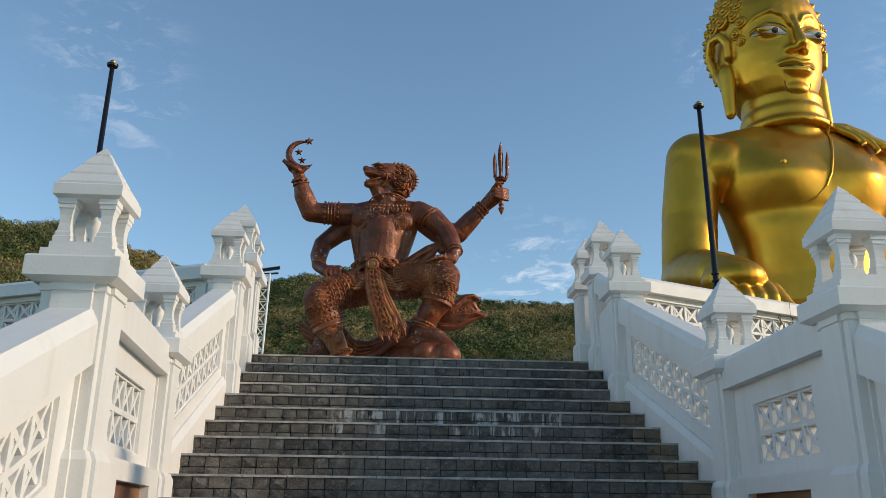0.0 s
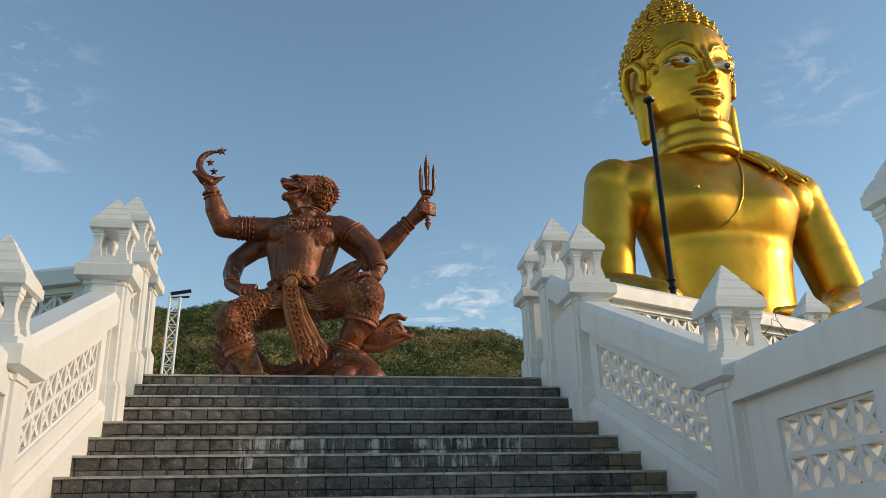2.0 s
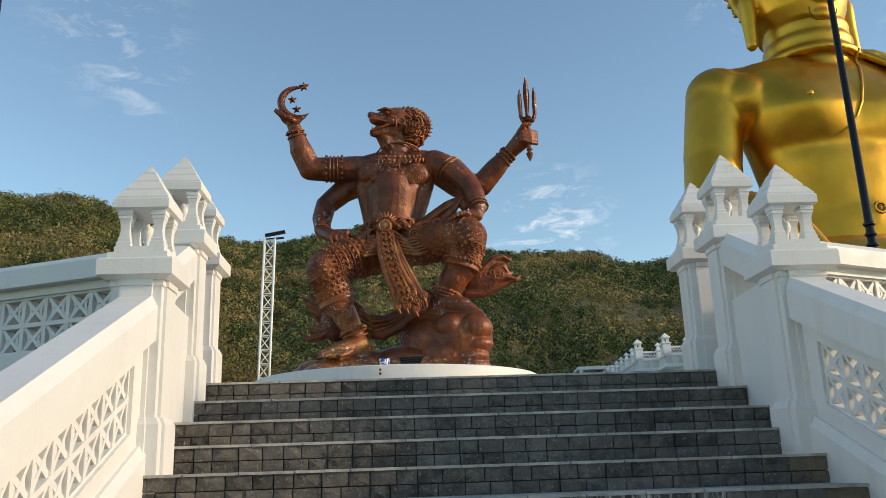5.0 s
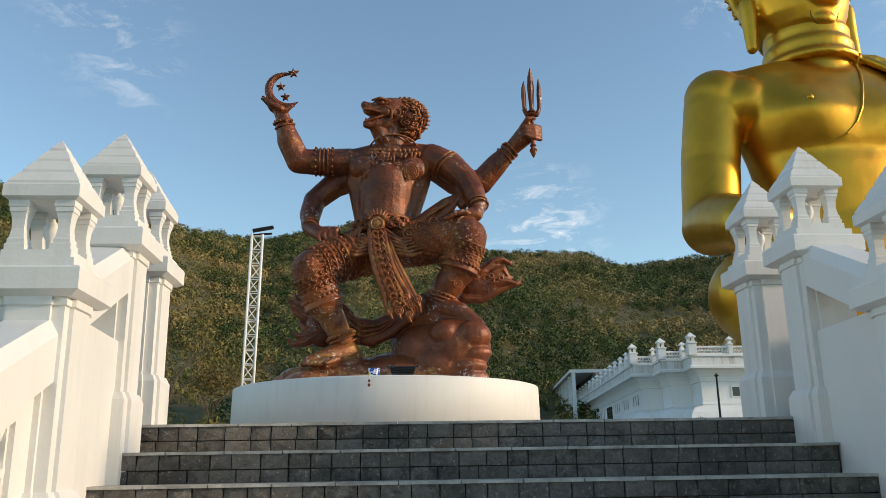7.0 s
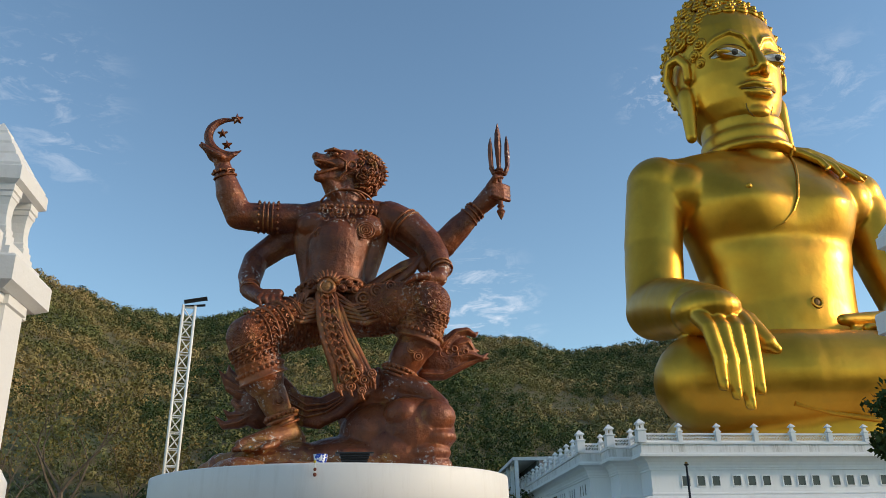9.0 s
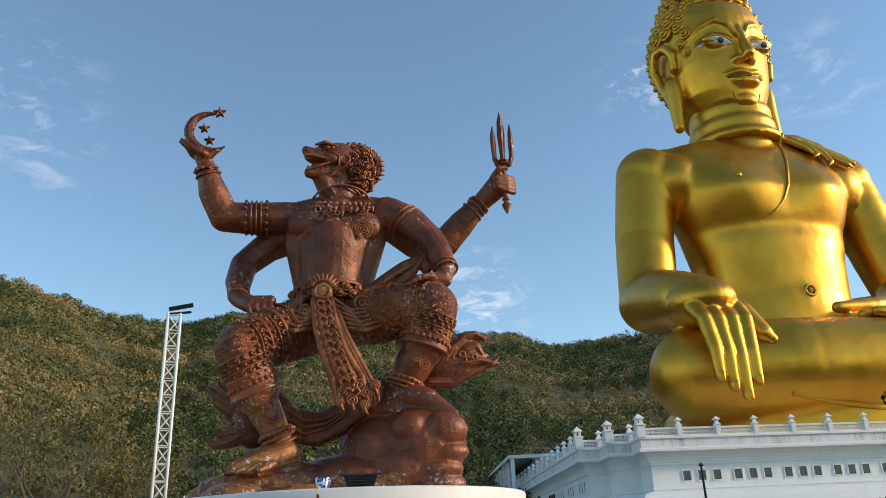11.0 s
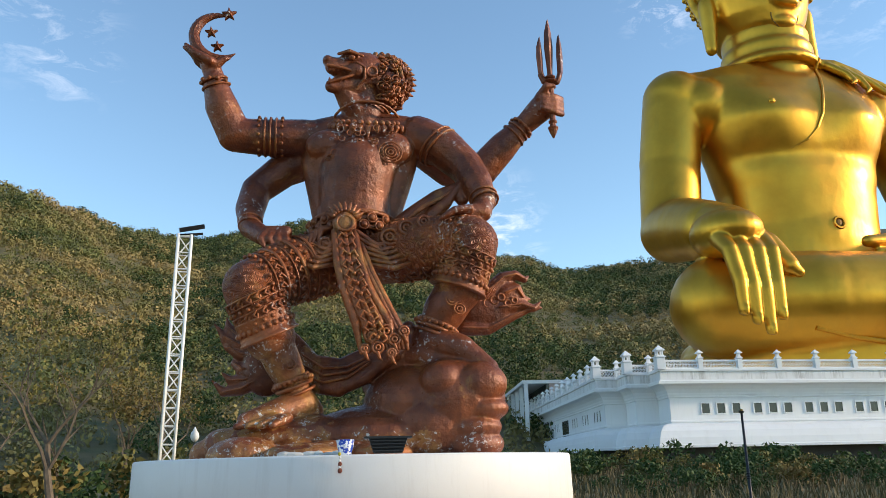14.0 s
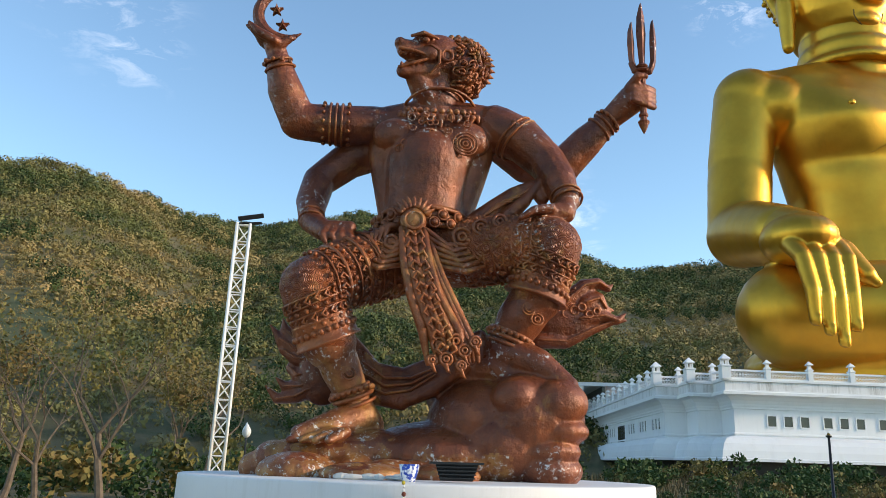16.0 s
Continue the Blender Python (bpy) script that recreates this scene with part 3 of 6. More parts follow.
def wing_wall(side):
    """Parapet that runs from the upper posts outwards and back."""
    a, b = Vector((side * 2.20, 8.55)), Vector((side * 5.57, 9.97))
    L = (b - a).length
    ang = math.degrees(math.atan2(b.y - a.y, b.x - a.x)) - 90
    ob = thing("terrace_parapet", pose(a.x, a.y, 0, 0, 0, ang), "white terrace parapet with pierced lattice blocks", "balustrade", "terrace parapets")
    bm = bmesh.new()
    stack(bm, [[(x, y, z) for x, z in ((-0.15, 3.99), (-0.15, 4.12), (-0.11, 4.16), (0.11, 4.16), (0.15, 4.12), (0.15, 3.99))] for y in (0.10, L - 0.2)])
    part("handrail", bm, WHITE, ob, bevel=0.004)
    n, w = 15, 0.2
    y0 = 0.22
    bm = bmesh.new()
    for p, q, lo, hi in ((0.1, L - 0.2, 3.93, 4.0), (0.1, L - 0.2, 2.2, 3.53), (0.1, y0, 3.53, 3.93), (y0 + n * w, L - 0.2, 3.53, 3.93)):
        box(bm, -0.07, 0.07, p, q, lo, hi)
    part("panel_frame", bm, WHITE, ob)
    lattice_field(ob, pose(0, y0, 3.53), n, 2, w, 0.2, 0.0)
    build_post(0.60, pose(b.x, b.y, 3.25), "white painted concrete parapet post with pavilion top")
    # the parapet goes on along the terrace
    ob = thing("terrace_parapet", pose(b.x, b.y, 0, 0, 0, -90 * side), "white terrace parapet with pierced lattice blocks", "balustrade", "terrace parapets")
    bm = bmesh.new()
    stack(bm, [[(x, y, z) for x, z in ((-0.15, 3.99), (-0.15, 4.12), (-0.11, 4.16), (0.11, 4.16), (0.15, 4.12), (0.15, 3.99))] for y in (0.2, 7.0)])
    part("handrail", bm, WHITE, ob)
    bm = bmesh.new()
    box(bm, -0.07, 0.07, 0.2, 7.0, 2.2, 3.99)
    part("wall_panel", bm, WHITE, ob)


for side in (-1, 1):
    wing_wall(side)


# ---- pedestal ----
PED = (-0.57, 22.2)


def build_pedestal():
    ob = thing("pedestal", pose(PED[0], PED[1], PAVED), "round white painted pedestal under the bronze statue", "pedestal")
    bm = bmesh.new()
    R = 3.24
    stack(bm, [circle(r, z, 96) for z, r in ((0, R + 0.03), (1.26, R), (1.282, R - 0.008), (1.29, R - 0.03))])
    me = finish(bm, "drum", WHITE)
    for f in me.polygons:
        f.use_smooth = abs(f.normal.z) < 0.5
    part("drum", me, WHITE, ob)


build_pedestal()


# ---- bronze four-armed statue ----
def build_bronze_statue():
    bm = bmesh.new()
    orn = bmesh.new()
    # torso
    chain(bm, [(-0.63, 22.25, 8.2), (-0.63, 22.22, 8.75), (-0.60, 22.22, 9.3)], [0.64, 0.62, 0.68], 24)
    ball(bm, (-0.58, 22.28, 9.55), (0.90, 0.56, 0.66), None, 24, 16)
    ball(bm, (-1.02, 21.98, 9.68), (0.44, 0.24, 0.29))
    ball(bm, (-0.10, 21.98, 9.66), (0.46, 0.24, 0.31))
    ball(bm, (-0.64, 21.93, 8.72), (0.46, 0.34, 0.46))
    chain(bm, [(0.12, 22.3, 9.6), (-0.02, 22.3, 9.0), (-0.12, 22.25, 8.5)], [0.34, 0.30, 0.24], 16)
    chain(bm, [(-1.22, 22.3, 9.5), (-1.14, 22.3, 9.0), (-1.08, 22.25, 8.5)], [0.30, 0.28, 0.24], 16)
    chain(bm, [(-1.36, 22.35, 9.99), (-0.5, 22.35, 10.12), (0.46, 22.32, 10.04)], [0.28, 0.37, 0.33])
    chain(bm, [(-0.48, 22.35, 10.1), (-0.50, 22.26, 10.75)], [0.40, 0.34])
    # head: open jaws turned to one side, curled mane
    ball(bm, (-0.50, 22.2, 11.08), (0.46, 0.40, 0.43), None, 24, 16)
    chain(bm, [(-0.66, 22.05, 11.07), (-1.00, 21.90, 11.11)], [0.26, 0.155])
    chain(bm, [(-0.62, 22.05, 10.80), (-1.04, 21.88, 10.72)], [0.22, 0.105])
    chain(bm, [(-0.84, 22.0, 10.72), (-0.62, 22.15, 10.42)], [0.17, 0.24])
    ball(bm, (-1.10, 21.87, 11.19), (0.095, 0.13, 0.085))
    ball(bm, (-0.62, 21.84, 11.02), (0.16, 0.12, 0.15))
    ball(bm, (-0.72, 21.86, 11.29), (0.17, 0.11, 0.07))
    for k in range(5):
        limb(bm, (-1.09 + k * 0.085, 21.78 + 0.01 * k, 10.99), (-1.09 + k * 0.085, 21.78 + 0.01 * k, 10.93), 0.03, 0.010, 8)
        limb(bm, (-1.07 + k * 0.085, 21.79 + 0.01 * k, 10.80), (-1.07 + k * 0.085, 21.79 + 0.01 * k, 10.87), 0.03, 0.010, 8)
    limb(bm, (-0.75, 21.95, 10.90), (-1.0, 21.88, 10.86), 0.06, 0.03, 8)
    ball(bm, (-0.10, 22.3, 10.98), (0.37, 0.40, 0.46), None, 20, 14)
    rnd = random.Random(4)
    for k in range(150):
        d = Vector((rnd.uniform(-0.75, 1), rnd.uniform(-1, 0.35), rnd.uniform(-1, 1))).normalized()
        if d.x < -0.30 and d.z < 0.85:
            continue
        c = Vector((-0.12 + 0.40 * d.x, 22.28 + 0.42 * d.y, 10.98 + 0.48 * d.z))
        R = rnd.uniform(0.035, 0.075)
        torus(orn, c, d + Vector((rnd.uniform(-0.3, 0.3), -0.3, rnd.uniform(-0.3, 0.3))), R, 0.02, 12, 6)
        ball(orn, c, R * 0.45, None, 8, 5)
        e = c + d * 0.03
        w = Vector((-d.z, 0, d.x)) * rnd.choice((-1, 1))
        chain(orn, [e, e + w * 0.07 + d * 0.02, e + w * 0.11 - d * 0.02], [0.028, 0.024, 0.008], 7)
    for k in range(17):
        a = -1.15 + k * 0.20
        c = Vector((-0.22 + 0.50 * math.sin(a), 22.25, 11.03 + 0.46 * math.cos(a)))
        chain(orn, [c, c + Vector((0.05 * math.sin(a) + 0.03, -0.02, 0.05 * math.cos(a))), c + Vector((0.08 * math.sin(a) + 0.08, 0, 0.07 * math.cos(a) - 0.01))], [0.075, 0.05, 0.012], 8)
    # ear, eye, brow and lip ridges
    torus(orn, (-0.36, 21.82, 11.00), (0.1, -1, 0.1), 0.09, 0.028, 14, 6)
    ball(orn, (-0.70, 21.74, 11.20), (0.06, 0.045, 0.045), None, 10, 6)
    chain(orn, [(-1.10, 21.76, 11.05), (-0.90, 21.74, 11.01), (-0.66, 21.78, 10.97)], [0.03, 0.03, 0.025], 8)
    chain(orn, [(-1.10, 21.78, 10.74), (-0.86, 21.76, 10.82), (-0.62, 21.80, 10.93)], [0.025, 0.03, 0.025], 8)
    chain(orn, [(-0.92, 21.76, 11.27), (-0.74, 21.72, 11.31), (-0.52, 21.78, 11.26)], [0.025, 0.035, 0.025], 8)
    chain(orn, [(-0.62, 21.74, 11.12), (-0.48, 21.76, 11.04), (-0.48, 21.80, 10.86), (-0.60, 21.84, 10.72)], [0.02, 0.025, 0.025, 0.02], 8)
    # necklace and collar
    for k in range(17):
        t = math.pi * k / 16
        c = Vector((-0.42 + 0.60 * math.cos(t), 22.28 - 0.50 * math.sin(t), 10.26 - 0.22 * math.sin(t)))
        ball(orn, c, 0.05, None, 8, 6)
        d = Vector((-0.42 + 0.68 * math.cos(t), 22.26 - 0.54 * math.sin(t), 10.18 - 0.26 * math.sin(t)))
        limb(orn, d, d + Vector((0.03 * (k % 2) - 0.015, -0.01, -0.07 - 0.10 * (k == 8))), 0.055, 0.02, 8)
    torus(orn, (-0.44, 22.30, 10.34), (0, 0.35, 1), 0.41, 0.022, 28, 6)
    torus(orn, (-0.43, 22.29, 10.20), (0, 0.40, 1), 0.58, 0.025, 28, 6)
    # arms: one raised with crescent, one raised with trident, two lower arms
    chain(bm, [(-1.36, 22.35, 9.97), (-2.0, 22.28, 9.92), (-2.62, 22.2, 9.92)], [0.32, 0.315, 0.285])
    chain(bm, [(-2.62, 22.2, 9.93), (-2.84, 22.1, 10.38), (-2.97, 22.0, 10.80)], [0.285, 0.275, 0.19])
    chain(bm, [(-2.94, 22.0, 10.80), (-3.05, 21.98, 11.06)], [0.165, 0.16])
    for k in range(4):
        chain(bm, [(-3.02 - 0.02 * k, 21.80 + 0.11 * k, 11.06), (-3.26, 21.78 + 0.11 * k, 11.18), (-3.47 + 0.04 * abs(k - 1), 21.8 + 0.10 * k, 11.34)], [0.085, 0.07, 0.035], 8)
    chain(bm, [(-2.94, 21.88, 11.02), (-2.80, 21.86, 11.14), (-2.72, 21.88, 11.16)], [0.085, 0.06, 0.03], 8)
    chain(bm, [(0.46, 22.5, 10.0), (1.05, 22.72, 9.62), (1.66, 22.75, 9.62)], [0.34, 0.32, 0.29])
    chain(bm, [(1.66, 22.75, 9.63), (2.03, 22.62, 10.03), (2.40, 22.5, 10.40)], [0.29, 0.265, 0.185])
    chain(bm, [(2.40, 22.5, 10.40), (2.72, 22.36, 10.70)], [0.185, 0.24])
    for k in range(4):
        c = Vector((2.90, 22.16, 10.54 + 0.095 * k))
        chain(bm, [(2.68, 22.12, 10.58 + 0.095 * k), c, c + Vector((0.16, 0.13, 0.02))], [0.06, 0.066, 0.06], 8)
    chain(bm, [(2.62, 22.2, 10.80), (2.74, 22.06, 10.98), (2.88, 22.06, 10.99)], [0.09, 0.07, 0.04], 8)
    chain(bm, [(-1.30, 22.65, 9.74), (-1.82, 22.66, 9.50), (-2.26, 22.5, 9.06)], [0.34, 0.30, 0.255])
    chain(bm, [(-2.26, 22.5, 9.06), (-2.33, 22.3, 8.66), (-2.30, 22.0, 8.27)], [0.255, 0.245, 0.175])
    chain(bm, [(-2.28, 21.98, 8.24), (-2.06, 21.72, 8.05), (-1.70, 21.6, 8.08)], [0.17, 0.16, 0.10])
    for k in range(4):
        chain(bm, [(-2.02 + 0.10 * k, 21.60, 8.05), (-2.08 + 0.13 * k, 21.48, 7.93), (-2.02 + 0.14 * k, 21.46, 7.80)], [0.075, 0.06, 0.035], 8)
    chain(bm, [(0.46, 22.25, 10.0), (0.88, 22.1, 9.76), (1.20, 21.98, 9.40)], [0.38, 0.35, 0.305])
    chain(bm, [(1.20, 21.98, 9.42), (1.36, 21.75, 9.02), (1.44, 21.52, 8.62)], [0.305, 0.27, 0.19])
    chain(bm, [(1.42, 21.5, 8.60), (1.36, 21.38, 8.40), (1.02, 21.28, 8.34)], [0.165, 0.17, 0.11])
    for k in range(4):
        chain(bm, [(1.12, 21.12 + 0.10 * k, 8.37), (0.88, 21.08 + 0.10 * k, 8.33), (0.68, 21.06 + 0.10 * k, 8.20)], [0.075, 0.065, 0.04], 8)
    # bangles, armlets
    for c, ax, R in (((-2.12, 22.27, 9.93), (1, 0, 0), 0.33), ((-2.03, 22.27, 9.93), (1, 0, 0), 0.33), ((-1.94, 22.28, 9.93), (1, 0, 0), 0.33), ((-2.94, 22.02, 10.70), (-0.3, -0.2, 1), 0.225), ((-2.97, 22.0, 10.80), (-0.3, -0.2, 1), 0.215),
                     ((2.30, 22.53, 10.31), (0.7, -0.2, 0.65), 0.22), ((2.38, 22.5, 10.38), (0.7, -0.2, 0.65), 0.215), ((2.22, 22.56, 10.23), (0.7, -0.2, 0.65), 0.235), ((-2.30, 22.07, 8.37), (0.05, -0.55, -0.8), 0.185), ((-2.29, 22.0, 8.28), (0.05, -0.55, -0.8), 0.18),
                     ((1.43, 21.58, 8.72), (0.15, -0.5, -0.85), 0.225), ((1.45, 21.52, 8.63), (0.15, -0.5, -0.85), 0.22), ((0.74, 22.15, 9.83), (0.65, -0.25, -0.65), 0.385), ((0.82, 22.12, 9.77), (0.65, -0.25, -0.65), 0.38)):
        torus(orn, c, ax, R * 0.98, 0.022, 24, 6)
    for k in range(10):
        t = 2 * math.pi * k / 10
        ball(orn, (-2.955 + 0.225 * math.cos(t), 22.0 + 0.225 * math.sin(t), 10.75), 0.038, None, 8, 5)
        ball(orn, (2.34 + 0.15 * math.cos(t), 22.5 + 0.22 * math.sin(t), 10.35 - 0.15 * math.cos(t)), 0.035, None, 8, 5)
    for x in (-2.22, -1.84):
        for k in range(8):
            t = math.pi * k / 7 - math.pi
            ball(orn, (x, 22.27 + 0.325 * math.sin(t), 9.93 + 0.325 * math.cos(t)), 0.032, None, 8, 5)
    for k in range(5):
        limb(orn, (0.70 + 0.05 * k, 21.82 + 0.01 * k, 9.95 - 0.09 * k), (0.84 + 0.05 * k, 21.80, 9.86 - 0.09 * k), 0.05, 0.015, 8)
    # hips, thighs, shins
    ball(bm, (-0.60, 22.2, 8.0), (0.82, 0.58, 0.52), None, 24, 14)
    chain(bm, [(-0.95, 22.1, 7.78), (-1.60, 21.7, 7.48), (-2.19, 21.3, 7.14)], [0.54, 0.49, 0.405], 22)
    chain(bm, [(-2.19, 21.3, 7.12), (-2.04, 21.35, 6.76), (-1.88, 21.42, 6.40)], [0.405, 0.39, 0.375], 22)
    chain(bm, [(-1.86, 21.42, 6.4), (-1.70, 21.52, 6.05), (-1.52, 21.6, 5.70)], [0.29, 0.275, 0.225], 18)
    chain(bm, [(-1.50, 21.62, 5.60), (-1.30, 21.70, 5.33)], [0.23, 0.22], 16)
    chain(bm, [(-1.42, 21.6, 5.42), (-1.80, 21.36, 5.28), (-2.18, 21.14, 5.18)], [0.25, 0.20, 0.11], 16)
    for k in range(4):
        limb(bm, (-1.88 + 0.1 * k, 21.2 - 0.05 * k, 5.2), (-2.28 + 0.17 * k, 21.05 - 0.09 * k, 5.09), 0.085, 0.055, 8)
    chain(bm, [(-0.2, 22.1, 7.88), (0.55, 21.65, 7.90), (1.16, 21.3, 7.86)], [0.52, 0.48, 0.42], 22)
    chain(bm, [(1.17, 21.3, 7.84), (1.06, 21.35, 7.46), (0.95, 21.4, 7.14)], [0.42, 0.40, 0.37], 22)
    chain(bm, [(0.92, 21.4, 7.1), (0.74, 21.46, 6.82), (0.60, 21.5, 6.55)], [0.34, 0.33, 0.27], 18)
    chain(bm, [(0.52, 21.5, 6.36), (0.95, 21.25, 6.18), (1.34, 21.04, 5.90)], [0.29, 0.23, 0.12], 16)
    for k in range(4):
        limb(bm, (1.10, 21.12 + 0.1 * k, 6.04), (1.42, 20.96 + 0.1 * k, 5.84), 0.085, 0.05, 8)
    # hems and anklets
    for c, ax, R, r in (((-1.66, 21.64, 7.45), (-0.85, -0.55, -0.45), 0.485, 0.03), ((-1.48, 21.75, 7.55), (-0.85, -0.55, -0.4), 0.50, 0.022), ((-1.90, 21.49, 7.31), (-0.85, -0.55, -0.45), 0.455, 0.03),
                        ((0.63, 21.49, 6.62), (-0.4, 0.1, -1), 0.30, 0.03), ((0.60, 21.5, 6.54), (-0.4, 0.1, -1), 0.30, 0.035), ((0.57, 21.5, 6.46), (-0.4, 0.1, -1), 0.30, 0.03), ((-1.57, 21.58, 5.80), (0.4, 0.2, -1), 0.26, 0.03), ((-1.52, 21.6, 5.70), (0.4, 0.2, -1), 0.265, 0.035), ((-1.47, 21.62, 5.61), (0.4, 0.2, -1), 0.26, 0.028)):
        torus(orn, c, ax, R, r, 26, 6)
    for k in range(12):
        t = math.pi * k / 11
        ball(orn, (-1.54 + 0.27 * math.cos(t), 21.6 - 0.27 * math.sin(t), 5.75 + 0.10 * math.cos(t)), 0.045, None, 8, 5)
        ball(orn, (0.61 + 0.31 * math.cos(t), 21.5 - 0.31 * math.sin(t), 6.58 - 0.11 * math.cos(t)), 0.04, None, 8, 5)
    # belt and buckle
    for k, z in enumerate((8.12, 8.26, 8.38)):
        torus(orn, (-0.63, 22.22, z), (0, 0.1, 1), 0.68 - 0.015 * k, 0.045, 32, 6, 1.04)
    for k in range(19):
        t = math.pi * k / 18
        c = (-0.63 + 0.75 * math.cos(t), 22.2 - 0.71 * math.sin(t), 8.20 + 0.12 * (k % 2))
        ball(orn, c, 0.06, None, 8, 6)
        torus(orn, c, (math.cos(t), -math.sin(t), 0), 0.075, 0.018, 10, 5)
    ball(orn, (-0.80, 21.46, 8.18), (0.19, 0.10, 0.20))
    torus(orn, (-0.80, 21.38, 8.18), (0, -1, 0.1), 0.13, 0.028, 18, 6)
    for k in range(9):
        t = -1.2 + 2.4 * k / 8
        c = Vector((-0.80 + 0.20 * math.sin(t), 21.46, 8.26 + 0.16 * math.cos(t)))
        limb(orn, c, c + Vector((0.11 * math.sin(t), 0, 0.10 * math.cos(t) + 0.02)), 0.055, 0.015, 8)
    # folds of the waist cloth over both thighs
    for sx, n in ((-1, 6), (1, 6)):
        for k in range(n):
            chain(orn, [(-0.70 + sx * 0.10, 21.40, 8.05 - 0.10 * k), (-0.66 + sx * (0.36 + 0.05 * k), 21.40 - 0.04 * k, 7.82 - 0.08 * k), (-0.62 + sx * (0.72 + 0.05 * k), 21.55, 7.98 - 0.07 * k)], [0.03, 0.045, 0.022], 8)
    for k in range(9):
        chain(orn, [(-0.98 - 0.05 * k, 21.62, 8.16 - 0.03 * k), (-1.16 - 0.07 * k, 21.50, 8.10 - 0.05 * k), (-1.20 - 0.08 * k, 21.44, 7.92 - 0.05 * k)], [0.055, 0.06, 0.02], 8)
    for c, R in (((-0.10, 21.44, 7.98), 0.13), ((0.16, 21.38, 8.12), 0.11), ((-0.26, 21.40, 7.76), 0.10), ((0.42, 21.30, 8.20), 0.09), ((-1.10, 21.44, 7.86), 0.09)):
        torus(orn, c, (0, -1, 0.1), R, 0.03, 18, 6)
        torus(orn, c, (0, -1, 0.1), R * 0.45, 0.025, 12, 6)
    # hanging sash: two ribbed panels with scrolls and a flared end
    for off in (-0.16, -0.08, 0.0, 0.08, 0.16):
        chain(orn, [(-0.80 + off, 21.43, 8.05), (-0.74 + off * 1.1, 21.18, 7.5), (-0.62 + off * 1.2, 21.06, 7.04), (-0.40 + off * 1.5, 21.0, 6.56), (-0.30 + off * 1.6, 21.02, 6.16 - 0.3 * abs(off))], [0.05, 0.06, 0.065, 0.07, 0.03], 10)
    for off in (-0.06, 0.0, 0.06):
        chain(orn, [(-0.62 + off, 21.42, 7.9), (-0.45 + off, 21.18, 7.35), (-0.20 + off, 21.08, 6.80), (0.02 + off, 21.06, 6.36), (0.06 + off, 21.08, 6.18)], [0.04, 0.05, 0.055, 0.06, 0.03], 10)
    for k in range(11):
        t = k / 10
        c = Vector((-0.78 + 0.46 * t ** 1.5, 21.33 - 0.42 * math.sin(t * 1.9), 7.95 - 1.62 * t))
        for sx in (-1, 1):
            chain(orn, [c, c + Vector((sx * 0.08, -0.01, 0.05)), c + Vector((sx * 0.13, 0, -0.03)), c + Vector((sx * 0.07, -0.02, -0.08))], [0.018, 0.022, 0.022, 0.012], 6)
        ball(orn, c, 0.035, None, 8, 5)
    for cx, cz, R in ((-0.42, 6.36, 0.09), (-0.20, 6.42, 0.09), (-0.32, 6.18, 0.08), (-0.08, 6.30, 0.08), (0.06, 6.42, 0.07), (-0.50, 6.16, 0.06), (-0.12, 6.10, 0.06)):
        torus(orn, (cx, 20.96, cz), (0.1, -1, 0), R, 0.025, 14, 6)
        torus(orn, (cx, 20.95, cz), (0.1, -1, 0), R * 0.45, 0.02, 10, 6)
        chain(orn, [(cx, 20.96, cz - R), (cx + 0.03, 20.97, cz - R - 0.07), (cx + 0.07, 20.99, cz - R - 0.10)], [0.035, 0.025, 0.008], 7)
    # cloth knot above the thigh
    chain(bm, [(0.12, 21.95, 8.30), (0.42, 21.92, 8.56), (0.72, 21.9, 8.80), (1.02, 21.85, 8.92), (1.12, 21.8, 8.72)], [0.19, 0.16, 0.13, 0.12, 0.10], 12)
    chain(bm, [(0.62, 21.8, 8.44), (0.85, 21.75, 8.66), (1.08, 21.75, 8.98)], [0.13, 0.10, 0.04], 12)
    for k in range(4):
        chain(orn, [(0.20 + 0.1 * k, 21.74, 8.36 + 0.07 * k), (0.46 + 0.1 * k, 21.74, 8.60 + 0.05 * k), (0.66 + 0.11 * k, 21.72, 8.64 + 0.08 * k)], [0.022, 0.028, 0.015], 7)
    # cloth loop between the legs, flame-edged tails of cloth to both sides
    pts = [(-1.58, 22.0, 6.28), (-1.26, 21.9, 5.92), (-0.86, 21.74, 5.84), (-0.46, 21.56, 6.0), (-0.13, 21.4, 6.25), (0.20, 21.5, 6.42)]
    for k in range(len(pts) - 1):
        for o in range(5):
            d = Vector((0, 0.02 * o, (0.44 - 0.03 * k) * (o / 4 - 0.5)))
            limb(bm, Vector(pts[k]) + d, Vector(pts[k + 1]) + d, 0.10, 0.10, 10)
    for k in range(3):
        chain(orn, [(-1.42, 21.85, 6.20 - 0.15 * k), (-1.10, 21.74, 5.98 - 0.11 * k), (-0.74, 21.58, 5.98 - 0.08 * k), (-0.42, 21.42, 6.12 - 0.05 * k)], [0.015, 0.022, 0.022, 0.012], 7)
    ball(bm, (-1.98, 22.15, 6.05), (0.36, 0.16, 0.46), None, 16, 12)
